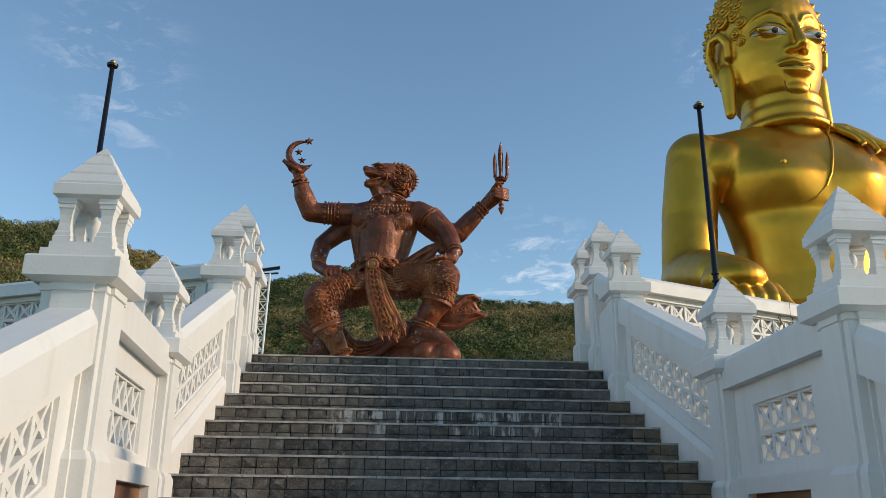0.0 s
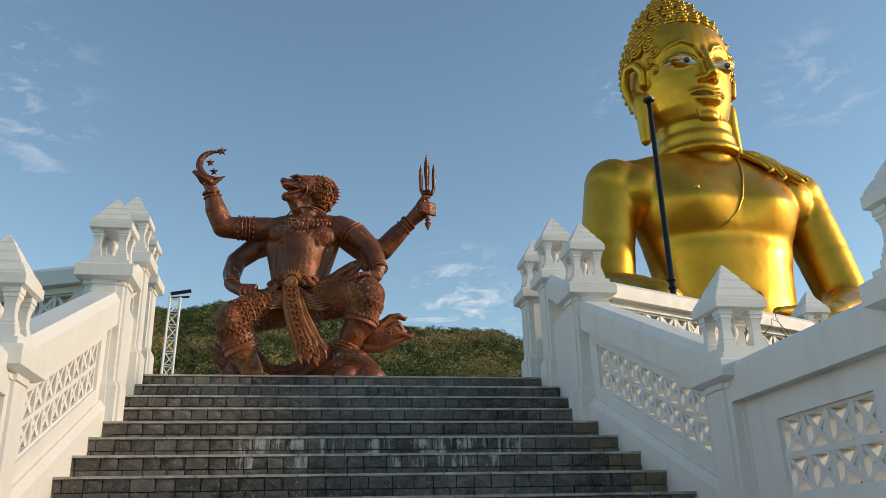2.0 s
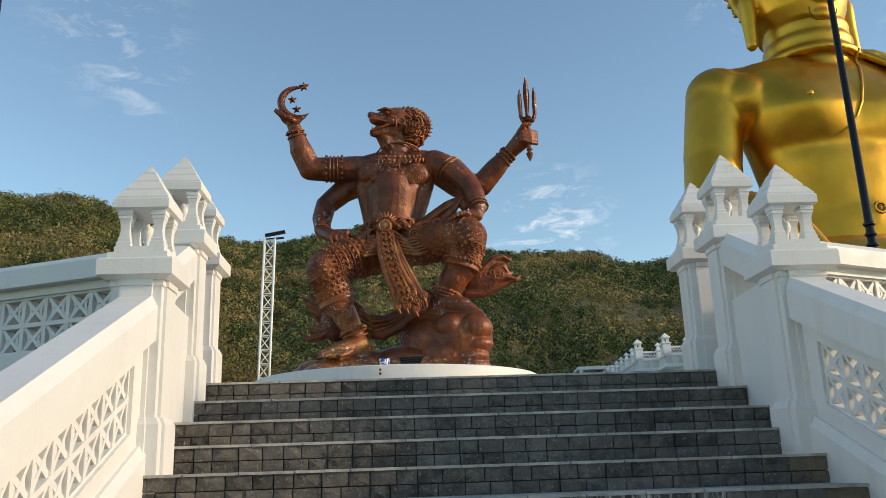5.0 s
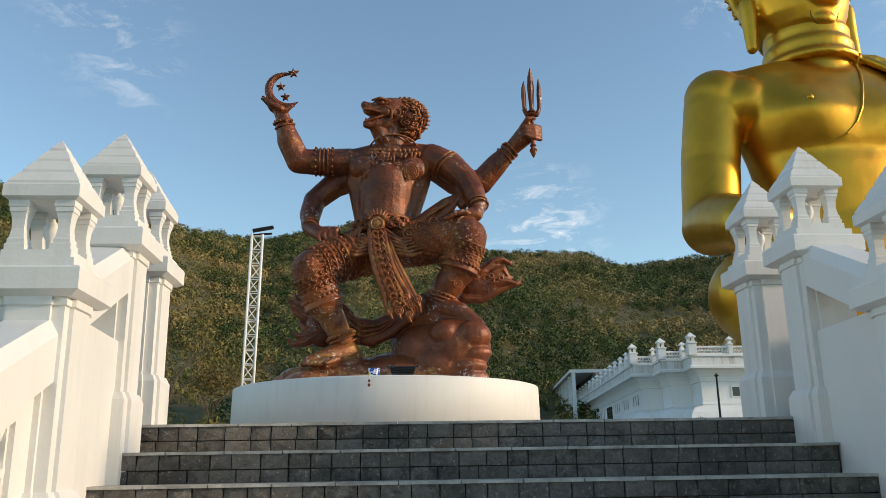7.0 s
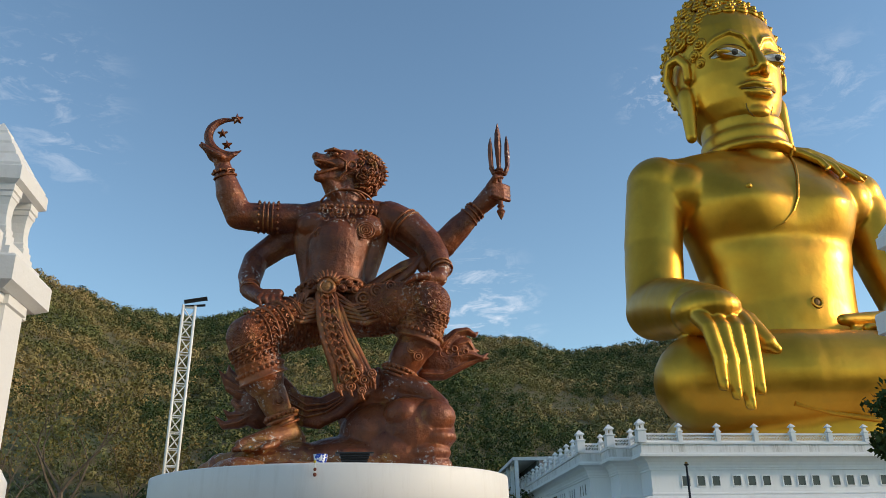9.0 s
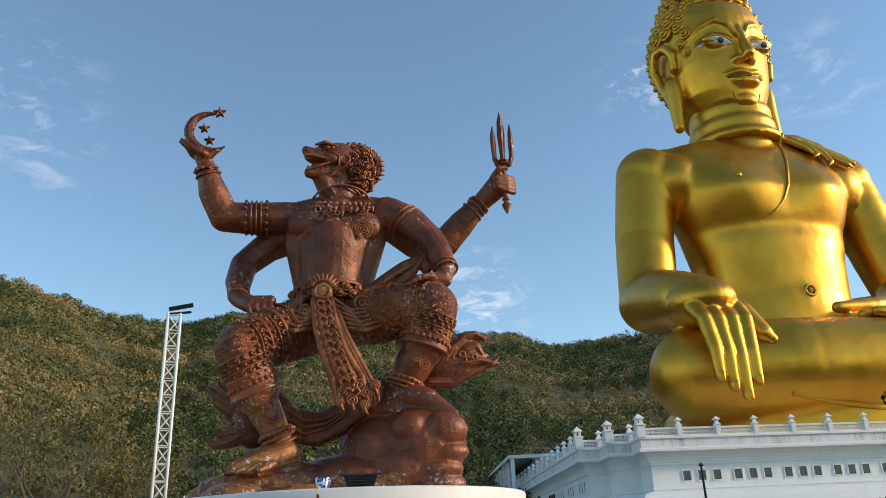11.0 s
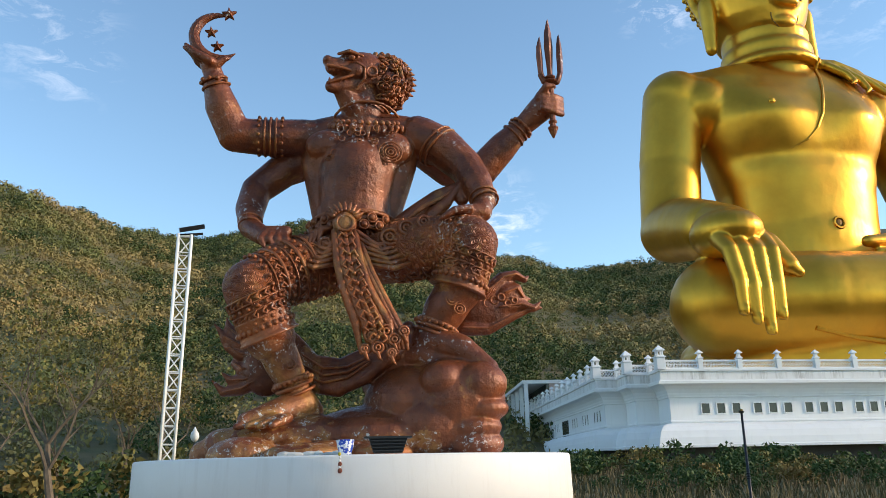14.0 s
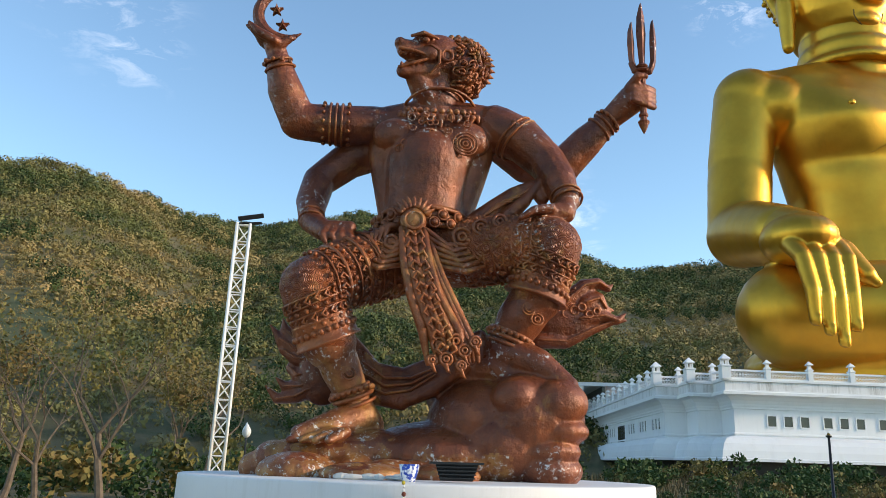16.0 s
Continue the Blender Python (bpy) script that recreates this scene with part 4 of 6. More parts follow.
    for x1, z1, x2, z2, x3, z3 in ((-2.35, 5.72, -2.62, 5.68, -2.80, 5.86), (-2.30, 5.86, -2.52, 5.86, -2.66, 5.98), (-2.34, 6.02, -2.46, 6.12, -2.42, 6.28), (-2.38, 6.26, -2.58, 6.38, -2.70, 6.50), (-2.40, 6.40, -2.64, 6.54, -2.80, 6.74), (-2.40, 6.52, -2.58, 6.68, -2.62, 6.84)):
        chain(bm, [(-1.95, 22.16, (z1 + 6.1) / 2), (x1, 22.22, z1), (x2, 22.26, z2), (x3, 22.24, z3)], [0.15, 0.105, 0.075, 0.018], 10)
        chain(orn, [(-2.0, 22.02, (z1 + 6.1) / 2), (x1, 22.10, z1), (x2, 22.18, z2)], [0.018, 0.022, 0.012], 7)
    ball(bm, (1.45, 21.98, 6.98), (0.48, 0.13, 0.34), None, 18, 12)
    ball(bm, (1.84, 22.0, 7.12), (0.30, 0.12, 0.32), None, 18, 12)
    for a in (((1.1, 6.62), (1.5, 6.62), (1.9, 6.82), (2.2, 6.94), (2.44, 6.98)), ((1.7, 6.96), (2.05, 7.02), (2.28, 6.96), (2.42, 7.08)), ((1.8, 7.2), (2.0, 7.28), (2.10, 7.14), (2.24, 7.12)), ((1.5, 7.22), (1.78, 7.46), (2.0, 7.52), (2.16, 7.44), (2.24, 7.52)), ((1.2, 7.0), (1.45, 7.26), (1.7, 7.42), (1.86, 7.36))):
        n = len(a)
        chain(bm, [(x, 21.97 + 0.02 * k, z) for k, (x, z) in enumerate(a)], [0.12 - 0.10 * (k / (n - 1)) ** 1.5 for k in range(n)], 10)
        chain(orn, [(x, 21.86 + 0.03 * k, z) for k, (x, z) in enumerate(a[:-1])], [0.022] * (n - 1), 7)
    for k in range(5):
        torus(orn, (1.50 + 0.11 * k, 21.87, 7.02 + 0.05 * (k % 3)), (0.1, -1, 0), 0.07 - 0.006 * k, 0.02, 12, 6)
    # rock with beast's head
    ball(bm, (0.30, 21.75, 5.40), (0.80, 0.8, 0.64), None, 24, 16)
    ball(bm, (0.86, 21.42, 5.46), (0.76, 0.68, 0.66), None, 24, 16)
    ball(bm, (0.62, 21.02, 5.70), (0.33, 0.28, 0.29), None, 18, 12)
    ball(bm, (1.17, 21.06, 5.66), (0.42, 0.36, 0.32), None, 18, 12)
    ball(bm, (0.90, 21.06, 5.46), (0.34, 0.28, 0.26), None, 18, 12)
    ball(bm, (1.22, 21.08, 5.30), (0.38, 0.33, 0.19), None, 18, 12)
    ball(bm, (1.08, 21.14, 5.04), (0.42, 0.38, 0.22), None, 18, 12)
    ball(bm, (1.08, 21.22, 4.80), (0.46, 0.44, 0.26), None, 18, 12)
    ball(bm, (0.55, 21.24, 5.10), (0.62, 0.42, 0.50), None, 18, 12)
    chain(bm, [(-0.30, 21.9, 5.75), (-0.10, 21.7, 5.45), (0.25, 21.4, 5.15)], [0.22, 0.30, 0.28], 14)
    chain(bm, [(-0.15, 21.7, 6.0), (0.35, 21.5, 6.15), (0.9, 21.3, 5.95)], [0.20, 0.22, 0.2], 14)
    ball(bm, (-0.1, 21.9, 4.95), (1.3, 1.0, 0.50), None, 24, 12)
    # rough base
    rnd = random.Random(8)
    for k in range(34):
        a = rnd.uniform(0, 2 * math.pi)
        r = rnd.uniform(0.2, 1.0)
        ball(bm, (-0.75 + 2.0 * r * math.cos(a), 21.9 + 1.5 * r * math.sin(a), 4.70), (rnd.uniform(0.3, 0.6), rnd.uniform(0.3, 0.5), rnd.uniform(0.18, 0.38) * (1.15 - 0.5 * r)), None, 14, 8)
    chain(bm, [(-2.78, 21.6, 4.74), (-2.35, 21.5, 4.86), (-1.8, 21.4, 4.95), (-1.1, 21.5, 4.98), (-0.4, 21.4, 4.80)], [0.20, 0.26, 0.24, 0.30, 0.28], 14)
    ball(bm, (-2.50, 21.55, 4.86), (0.30, 0.3, 0.24))
    # chest whorl
    for R in (0.04, 0.09, 0.14, 0.19):
        torus(orn, (-0.06, 21.70, 9.50), (0.1, -1, 0.1), R, 0.012, 20, 6)
    out = fused(bm, 0.023, 3)
    # carved cloth below the belt takes the carved finish
    for f in out.faces:
        c = f.calc_center_median()
        w = 0.35 * noise.noise(c * 2.2) + 0.12 * noise.noise(c * 9)
        if 7.05 < c.z < 8.35 and c.y < 22.4 and abs(c.x + 0.5) < 2.2 and not (c.z > 8.15 and abs(c.x + 0.5) > 1.2) and not (c.x < -1.55 and c.z > 7.80) and c.x < 1.65:
            f.material_index = 1
        elif 6.32 < c.z <= 7.05 and c.x < -1.4 and c.y < 21.95:
            f.material_index = 1
        elif (5.1 < c.z + w <= 6.55 and c.x < -1.15 and c.y < 21.95) or (c.z + w < 4.98 and c.y + w < 21.9 and c.x + w < 0.5):
            f.material_index = 3

    # carved bands on the trousers
    def carve(a, b, ra, rb, n, medal=9):
        a, b = Vector(a), Vector(b)
        d = (b - a).normalized()
        u = d.orthogonal().normalized()
        v = d.cross(u)
        for k in range(n):
            t = (k + 0.5) / n
            c, r = a + (b - a) * t, ra + (rb - ra) * t
            torus(orn, c, d, r + 0.004, 0.016, 30, 5)
            for j in range(medal * 2):
                q = 2 * math.pi * (j + 0.5 * (k % 2)) / (medal * 2)
                o = u * math.cos(q) + v * math.sin(q)
                if o.y > 0.35:
                    continue
                cc = c + o * (r + 0.004) + d * (b - a).length / n * 0.5
                w = d.cross(o)
                if k % 2:
                    ball(orn, cc, 0.036, None, 7, 5)
                else:
                    chain(orn, [cc - d * 0.06 - w * 0.03, cc + w * 0.045, cc + d * 0.05, cc - w * 0.025], [0.016, 0.02, 0.018, 0.014], 6)

    carve((-1.0, 22.05, 7.76), (-2.1, 21.36, 7.19), 0.535, 0.435, 8, 10)
    carve((-2.18, 21.3, 7.06), (-1.92, 21.40, 6.55), 0.415, 0.39, 5, 9)
    carve((0.0, 22.0, 7.89), (1.10, 21.34, 7.87), 0.515, 0.43, 9, 10)
    carve((1.16, 21.3, 7.78), (1.0, 21.38, 7.36), 0.43, 0.40, 4, 9)
    for a, c, r0, r1 in (((-2.02, 21.37, 6.72), (-1.88, 21.43, 6.40), 0.395, 0.43), ((1.03, 21.38, 7.40), (0.94, 21.40, 7.13), 0.40, 0.43)):
        a, c = Vector(a), Vector(c)
        q = (c - a).to_track_quat("Z", "Y").to_matrix()
        L = (c - a).length
        stack(orn, [[a + q @ Vector((r * math.cos(2 * math.pi * i / 36), r * math.sin(2 * math.pi * i / 36), z)) for i in range(36)] for z, r in ((0, r0), (0.03, r0 + 0.03), (0.05, r0 + 0.02), (L * 0.55, (r0 + r1) / 2 + 0.01), (L * 0.85, r1), (L * 0.9, r1 + 0.025), (L, r1 + 0.03), (L + 0.01, r1 - 0.06))])
        for i in range(26):
            t = 2 * math.pi * i / 26
            ball(orn, a + q @ Vector(((r0 + r1) / 2 * math.cos(t) * 1.03, (r0 + r1) / 2 * math.sin(t) * 1.03, L * 0.5)), 0.045, None, 8, 5)
    # shin scrolls
    for cx, cy, cz in ((0.80, 21.12, 6.92), (0.92, 21.12, 6.78), (-1.72, 21.26, 6.16), (-1.58, 21.28, 5.98)):
        for R in (0.04, 0.085):
            torus(orn, (cx, cy, cz), (0.1, -1, 0.2), R, 0.015, 14, 5)
    # chest hair whorls and shoulder scrolls
    rnd = random.Random(31)
    for k in range(34):
        x, z = rnd.uniform(-1.1, 0.0), rnd.uniform(9.3, 10.0)
        y = 22.28 - 0.56 * math.sqrt(max(0.1, 1 - ((x + 0.58) / 1.0) ** 2)) - 0.07
        torus(orn, (x, y, z), (rnd.uniform(-0.3, 0.3), -1, rnd.uniform(-0.3, 0.3)), rnd.uniform(0.03, 0.06), 0.011, 12, 5)
    me = bpy.data.meshes.new("relief")
    bmesh.ops.recalc_face_normals(orn, faces=orn.faces)
    orn.to_mesh(me)
    orn.free()
    me.polygons.foreach_set("material_index", [2] * len(me.polygons))
    me.polygons.foreach_set("use_smooth", [True] * len(me.polygons))
    out.from_mesh(me)
    # crescent with stars, trident: thin, so kept crisp
    pts, rad = [], []
    for k in range(21):
        a = math.radians(72 + 238 * k / 20)
        pts.append((-2.92 + 0.42 * math.cos(a), 22.0, 11.62 + 0.40 * math.sin(a)))
        rad.append(0.010 + 0.085 * math.sin(math.pi * k / 20) ** 0.8)
    tube(out, pts, rad, 10)
    for (cx, cz, r) in ((-2.78, 12.05, 0.13), (-3.06, 11.69, 0.11), (-2.95, 11.43, 0.11)):
        ring = [(cx + (r if k % 2 == 0 else r * 0.42) * math.cos(math.pi * k / 5 + 0.4), cz + (r if k % 2 == 0 else r * 0.42) * math.sin(math.pi * k / 5 + 0.4)) for k in range(10)]
        stack(out, [[(cx, 21.91, cz)] * 10, [(x, 21.97, z) for x, z in ring], [(x, 22.03, z) for x, z in ring], [(cx, 22.09, cz)] * 10])
    tx = 2.86
    tube(out, [(tx, 22.2, 10.05), (tx, 22.2, 10.14), (tx, 22.2, 10.22), (tx, 22.2, 10.28), (tx, 22.2, 11.16)], [0.012, 0.055, 0.085, 0.055, 0.055], 10)
    for z, r in ((10.24, 0.095), (10.36, 0.08), (11.04, 0.10), (11.14, 0.13), (11.22, 0.10)):
        ball(out, (tx, 22.2, z), (r, r, 0.045), None, 10, 6)
    for dx, top, w in ((0.0, 12.36, 0.082), (-0.17, 12.0, 0.06), (0.19, 12.06, 0.06)):
        z0 = 11.16
        rings = [(z0, 0.03, dx * 0.35), (z0 + 0.05, 0.05, dx * 0.8), (z0 + 0.16, 0.05, dx), (z0 + (top - z0) * 0.55, w, dx * 1.04), (z0 + (top - z0) * 0.8, w * 0.8, dx * 1.04), (top, 0.008, dx)]
        stack(out, [[(tx + o + h, 22.2, z), (tx + o, 22.2 - 0.06, z), (tx + o - h, 22.2, z), (tx + o, 22.2 + 0.06, z)] for z, h, o in rings])
    for sx in (-1, 1):
        chain(out, [(tx, 22.2, 11.14), (tx + sx * 0.12, 22.2, 11.14), (tx + sx * 0.18, 22.2, 11.26)], [0.06, 0.055, 0.045], 8)
    me = bpy.data.meshes.new("bronze_statue")
    out.to_mesh(me)
    out.free()
    for m in (BRONZE, BRONZE_CARVED, BRONZE_WORN, BRONZE_PEELED):
        me.materials.append(m)
    tagged(new("bronze_statue", me), "brown bronze four-armed monkey warrior statue with crescent and trident", "statue")


build_bronze_statue()


# ---- golden seated statue ----
GOLD_AT = pose(47.6, 85.0, 0, 0, 0, 3.0)


def build_gold_statue():
    from mathutils.bvhtree import BVHTree
    bm = bmesh.new()

    # torso
    def ring(z, rx, ry, cy):
        pts = []
        for k in range(64):
            a = 2 * math.pi * k / 64
            x = rx * math.copysign(abs(math.cos(a)) ** 0.9, math.cos(a))
            y = cy + ry * math.copysign(abs(math.sin(a)) ** 0.9, math.sin(a))
            if y < cy:
                y -= 1.15 * math.exp(-((abs(x) - 5.2) / 3.6) ** 2) * math.exp(-((z - 38.6) / 3.0) ** 2) * min(1.0, (cy - y) / 2)
                y += 0.35 * math.exp(-((z - 34.2) / 1.1) ** 2) * min(1.0, (cy - y) / 2)
            pts.append((x, y, z))
        return pts

    knots = ((12.5, 9.4, 7.0, 0.6), (19.0, 8.8, 6.2, 0.8), (23.0, 8.3, 5.9, 0.8), (27.0, 8.0, 5.6, 0.8), (31.0, 8.3, 5.6, 0.8), (35.0, 9.3, 5.8, 0.9), (38.5, 10.5, 5.9, 1.1), (41.5, 11.4, 5.3, 1.6), (43.8, 11.2, 4.4, 2.0), (45.4, 9.4, 3.6, 2.3), (46.5, 5.6, 3.2, 2.6))
    rows = []
    for a, c in zip(knots, knots[1:]):
        n = max(1, int((c[0] - a[0]) / 0.5))
        rows += [ring(*[p + (q - p) * (k / n) for p, q in zip(a, c)]) for k in range(n)]
    stack(bm, rows + [ring(*knots[-1])])
    ball(bm, (0, -1.3, 25.5), (6.4, 3.8, 6.4), None, 24, 16)
    for sx in (-1, 1):
        ball(bm, (sx * 12.2, 1.8, 41.9), (3.35, 3.5, 3.3), None, 24, 16)
        ball(bm, (sx * 9.8, 1.3, 40.6), (3.4, 3.9, 3.7), None, 24, 16)
        limb(bm, (sx * 4.5, 2.3, 44.3), (sx * 11.0, 2.0, 42.7), 2.2, 2.5, 20)
    chain(bm, [(0, 2.6, 43.5), (0, 2.6, 52.0)], [4.7, 4.3], 28)
    # right arm down over the knee
    chain(bm, [(-12.4, 1.8, 42.0), (-13.9, 1.0, 34.0), (-15.1, -0.4, 26.9)], [3.15, 3.1, 2.95], 24)
    chain(bm, [(-15.1, -0.4, 26.6), (-15.7, -5.0, 25.6), (-16.2, -9.6, 24.2)], [3.1, 3.0, 2.6], 24)
    # left arm to the lap
    chain(bm, [(12.4, 1.8, 42.0), (13.9, 0.8, 34.5), (14.8, -0.6, 27.8)], [3.15, 3.1, 2.8], 24)
    chain(bm, [(14.6, -0.8, 27.0), (10.0, -6.6, 24.8), (6.0, -9.6, 23.6)], [2.8, 2.4, 1.7], 24)
    # crossed legs, one broad mass from knee to knee
    for sx in (-1, 1):
        chain(bm, [(sx * 6.0, 0.0, 17.6), (sx * 11.5, -4.6, 17.6), (sx * 15.2, -8.4, 17.4)], [5.0, 4.6, 4.3], 28)
    chain(bm, [(-15.2, -8.6, 17.6), (-8.0, -11.6, 17.5), (0, -12.6, 17.4), (8.0, -11.6, 17.5), (15.2, -8.6, 17.6)], [4.5, 4.4, 4.3, 4.4, 4.5], 28)
    ball(bm, (0, -3.0, 14.4), (15.8, 11.8, 2.8), None, 40, 12)
    stack(bm, [[(16.2 * math.cos(2 * math.pi * k / 48), -3.6 + 11.4 * math.sin(2 * math.pi * k / 48), z) for k in range(48)] for z in (10.4, 14.0)])
    out = fused(bm, 0.25, 8)
    # neck folds, hands and shoulder cloth keep crisper edges
    bm = bmesh.new()
    stack(bm, [circle(r, z, 40, 0, 2.6) for z, r in ((45.9, 5.5), (46.5, 5.6), (47.0, 5.1), (47.1, 4.85), (48.3, 4.95), (48.7, 4.8), (48.8, 4.6), (50.2, 4.7), (50.6, 4.5), (52.0, 4.2))])
    neck = fused(bm, 0.18, 3)
    bm = bmesh.new()
    ball(bm, (-16.0, -11.8, 23.2), (2.95, 3.4, 2.1), None, 24, 16)
    chain(bm, [(-16.2, -8.6, 24.5), (-16.0, -12.2, 23.3)], [2.6, 2.3], 20)
    for k in range(4):
        x, xt, tip = -17.75 + 1.24 * k, -17.7 + 1.08 * k, (15.3, 14.6, 13.8, 15.0)[k]
        chain(bm, [(x + 0.15, -13.4, 22.3), (x, -15.0, 20.9), (xt, -15.9, (20.9 + tip) / 2), (xt, -16.0, tip + 0.5)], [0.85, 0.66, 0.58, 0.46], 14)
        limb(bm, (xt, -16.35, tip + 0.7), (xt, -16.4, tip + 0.15), 0.26, 0.2, 10)
    chain(bm, [(-14.4, -10.8, 23.5), (-13.0, -12.9, 22.0), (-12.1, -14.2, 19.9), (-11.5, -14.5, 19.3)], [1.4, 1.1, 0.85, 0.5], 16)
    # the other hand lies palm up in the lap
    chain(bm, [(6.6, -9.3, 23.7), (3.6, -11.2, 22.4)], [1.6, 1.5], 18)
    for k in range(4):
        chain(bm, [(4.2, -10.4 - 1.15 * k, 22.0), (1.4, -10.8 - 1.2 * k, 21.7), (-1.6 + 0.5 * abs(k - 1), -10.8 - 1.15 * k, 21.9)], [0.8, 0.66, 0.46], 12)
    chain(bm, [(5.0, -10.4, 23.7), (1.6, -11.4, 23.2), (-2.6, -12.0, 22.9)], [0.95, 0.85, 0.55], 14)
    fine = fused(bm, 0.14, 3)
    bm = bmesh.new()
    chain(bm, [(3.0, -0.7, 46.4), (5.5, -0.9, 46.0), (8.0, -1.1, 45.1), (9.8, -1.6, 43.8)], [0.5, 0.75, 0.65, 0.25], 12)
    for pts in ([(6.0, -1.2, 45.6), (7.6, -2.2, 43.9), (8.0, -2.8, 42.6), (7.4, -3.1, 42.0)], [(7.0, -1.2, 45.4), (9.2, -2.0, 43.6), (10.2, -2.6, 42.4), (11.0, -2.4, 42.2)], [(4.6, -1.3, 45.8), (6.0, -2.3, 44.4), (6.4, -2.8, 43.4), (5.8, -3.1, 43.0)], [(8.4, -1.0, 45.0), (10.6, -1.5, 43.8), (11.6, -1.8, 43.0), (12.2, -1.5, 43.1)]):
        chain(bm, pts, [0.5, 0.45, 0.35, 0.12], 10)
    cloth = fused(bm, 0.14, 2)
    for extra in (neck, fine, cloth):
        me = bpy.data.meshes.new("extra")
        extra.to_mesh(me)
        extra.free()
        out.from_mesh(me)
    tree = BVHTree.FromBMesh(out)

    def skin(p, d=(0, 1, 0)):
        hit = tree.ray_cast(Vector(p), Vector(d))
        return hit[0] if hit[0] is not None else Vector(p)

    # robe edge across the chest, hem on the leg
    tube(out, [skin((x, -30, z)) for x, z in ((3.2, 46.4), (3.0, 45.2), (2.5, 43.6), (1.8, 42.0), (1.0, 40.2), (0.3, 38.4), (-0.5, 36.8), (-1.7, 35.5), (-3.4, 34.6))], [0.20, 0.20, 0.20, 0.20, 0.20, 0.18, 0.16, 0.13, 0.06], 8)
    tube(out, [skin((x, -40, z)) for x, z in ((-10.5, 14.8), (-7.0, 14.0), (-3.0, 13.4), (2.0, 13.1))], 0.22, 8)
    ball(out, skin((-5.2, -30, 39.4)), (0.36, 0.25, 0.36), None, 12, 8)
    torus(out, skin((0.3, -30, 26.8)), (0, -1, 0.1), 0.55, 0.16, 18, 6)
    # a dark ball gives the navel hole its shade as colour
    navel_from = len(out.faces)
    ball(out, skin((0.3, -30, 26.8)) + Vector((0, 0.06, 0)), (0.42, 0.16, 0.42), None, 12, 8)
    out.faces.ensure_lookup_table()
    for k, f in enumerate(out.faces):
        f.material_index = 3 if k >= navel_from else 0

    # head
    bm = bmesh.new()
    chain(bm, [(0, 0, 49.0), (0, 0, 52.0)], [4.0, 4.4], 28)
    # smooth egg of a face
    def face(z, w, front, cy):
        pts = []
        for k in range(48):
            a = 2 * math.pi * k / 48
            q = math.copysign(abs(math.sin(a)) ** 0.92, math.sin(a))
            pts.append((w * math.copysign(abs(math.cos(a)) ** 0.92, math.cos(a)), cy + (cy - front if q < 0 else 5.5) * q, z))
        return pts

    stack(bm, [face(*r) for r in ((49.0, 1.6, -3.2, -1.4), (49.4, 2.9, -4.1, -0.8), (50.3, 4.1, -4.8, -0.2), (51.8, 5.1, -5.15, 0.3), (53.6, 5.7, -5.3, 0.6), (55.2, 6.1, -5.35, 0.8), (57.0, 6.3, -5.3, 0.9), (59.0, 6.4, -5.45, 0.9), (61.0, 6.35, -5.3, 0.9), (62.6, 6.0, -4.6, 0.9), (64.0, 5.2, -3.4, 0.9))])
    ball(bm, (0, -4.2, 50.3), (1.6, 0.95, 0.9), None, 24, 16)
    for sx in (-1, 1):
        ball(bm, (sx * 2.8, -4.75, 57.1), (1.8, 0.75, 0.85), None, 20, 14)
        chain(bm, [(sx * x, y, z) for x, y, z in ((0.55, -5.6, 57.8), (1.3, -5.5, 59.0), (2.7, -5.1, 59.6), (4.2, -4.2, 59.1), (5.5, -2.8, 57.9))], [0.28, 0.25, 0.22, 0.18, 0.10], 10)
        # ears: rolled rim, hollow and long lobe
        chain(bm, [(sx * (6.3 + o), y, z) for o, y, z in ((0.2, -1.1, 55.4), (0.3, -1.3, 57.0), (0.7, -0.6, 58.2), (1.1, 0.9, 58.3), (1.1, 1.8, 56.6), (0.7, 1.4, 54.4), (0.3, 0.6, 52.4))], [0.5, 0.5, 0.55, 0.58, 0.55, 0.5, 0.5], 10)
        ball(bm, (sx * 6.3, 0.3, 55.8), (0.4, 1.4, 2.3), None, 14, 10)
        chain(bm, [(sx * 6.3, 0.0, 53.8), (sx * 6.3, -0.1, 51.2), (sx * 6.5, -0.3, 48.5)], [1.0, 0.9, 0.65], 12)
        chain(bm, [(sx * 0.5, -5.9, 54.55), (sx * 1.05, -5.55, 54.6)], [0.48, 0.42], 10)
    chain(bm, [(0, -5.5, 58.6), (0, -5.9, 56.6), (0, -6.5, 54.95)], [0.36, 0.5, 0.66], 14)
    chain(bm, [(-2.3, -4.9, 52.95), (-1.0, -5.7, 53.0), (0, -5.8, 52.75), (1.0, -5.7, 53.0), (2.3, -4.9, 52.95)], [0.16, 0.42, 0.42, 0.42, 0.16], 12)
    chain(bm, [(-1.8, -4.9, 52.35), (-0.8, -5.5, 52.0), (0.8, -5.5, 52.0), (1.8, -4.9, 52.35)], [0.2, 0.46, 0.46, 0.2], 12)
    ball(bm, (0, 1.0, 59.6), (6.5, 6.6, 6.4), None, 36, 24)
    stack(bm, [circle(r, z, 28, 0, 1.6) for z, r in ((62.0, 5.2), (64.5, 4.6), (66.5, 3.6), (68.0, 2.4), (68.8, 1.2))])
    head = fused(bm, 0.17, 5)
    for f in head.faces:
        f.material_index = 0
    tree = BVHTree.FromBMesh(head)

    # hair curls: coiled cones
    def curl(c, d, s):
        torus(head, c, d, 0.50 * s, 0.26 * s, 12, 6)
        torus(head, c + d * 0.26 * s, d, 0.30 * s, 0.20 * s, 10, 6)
        ball(head, c + d * 0.46 * s, 0.24 * s, None, 8, 6)

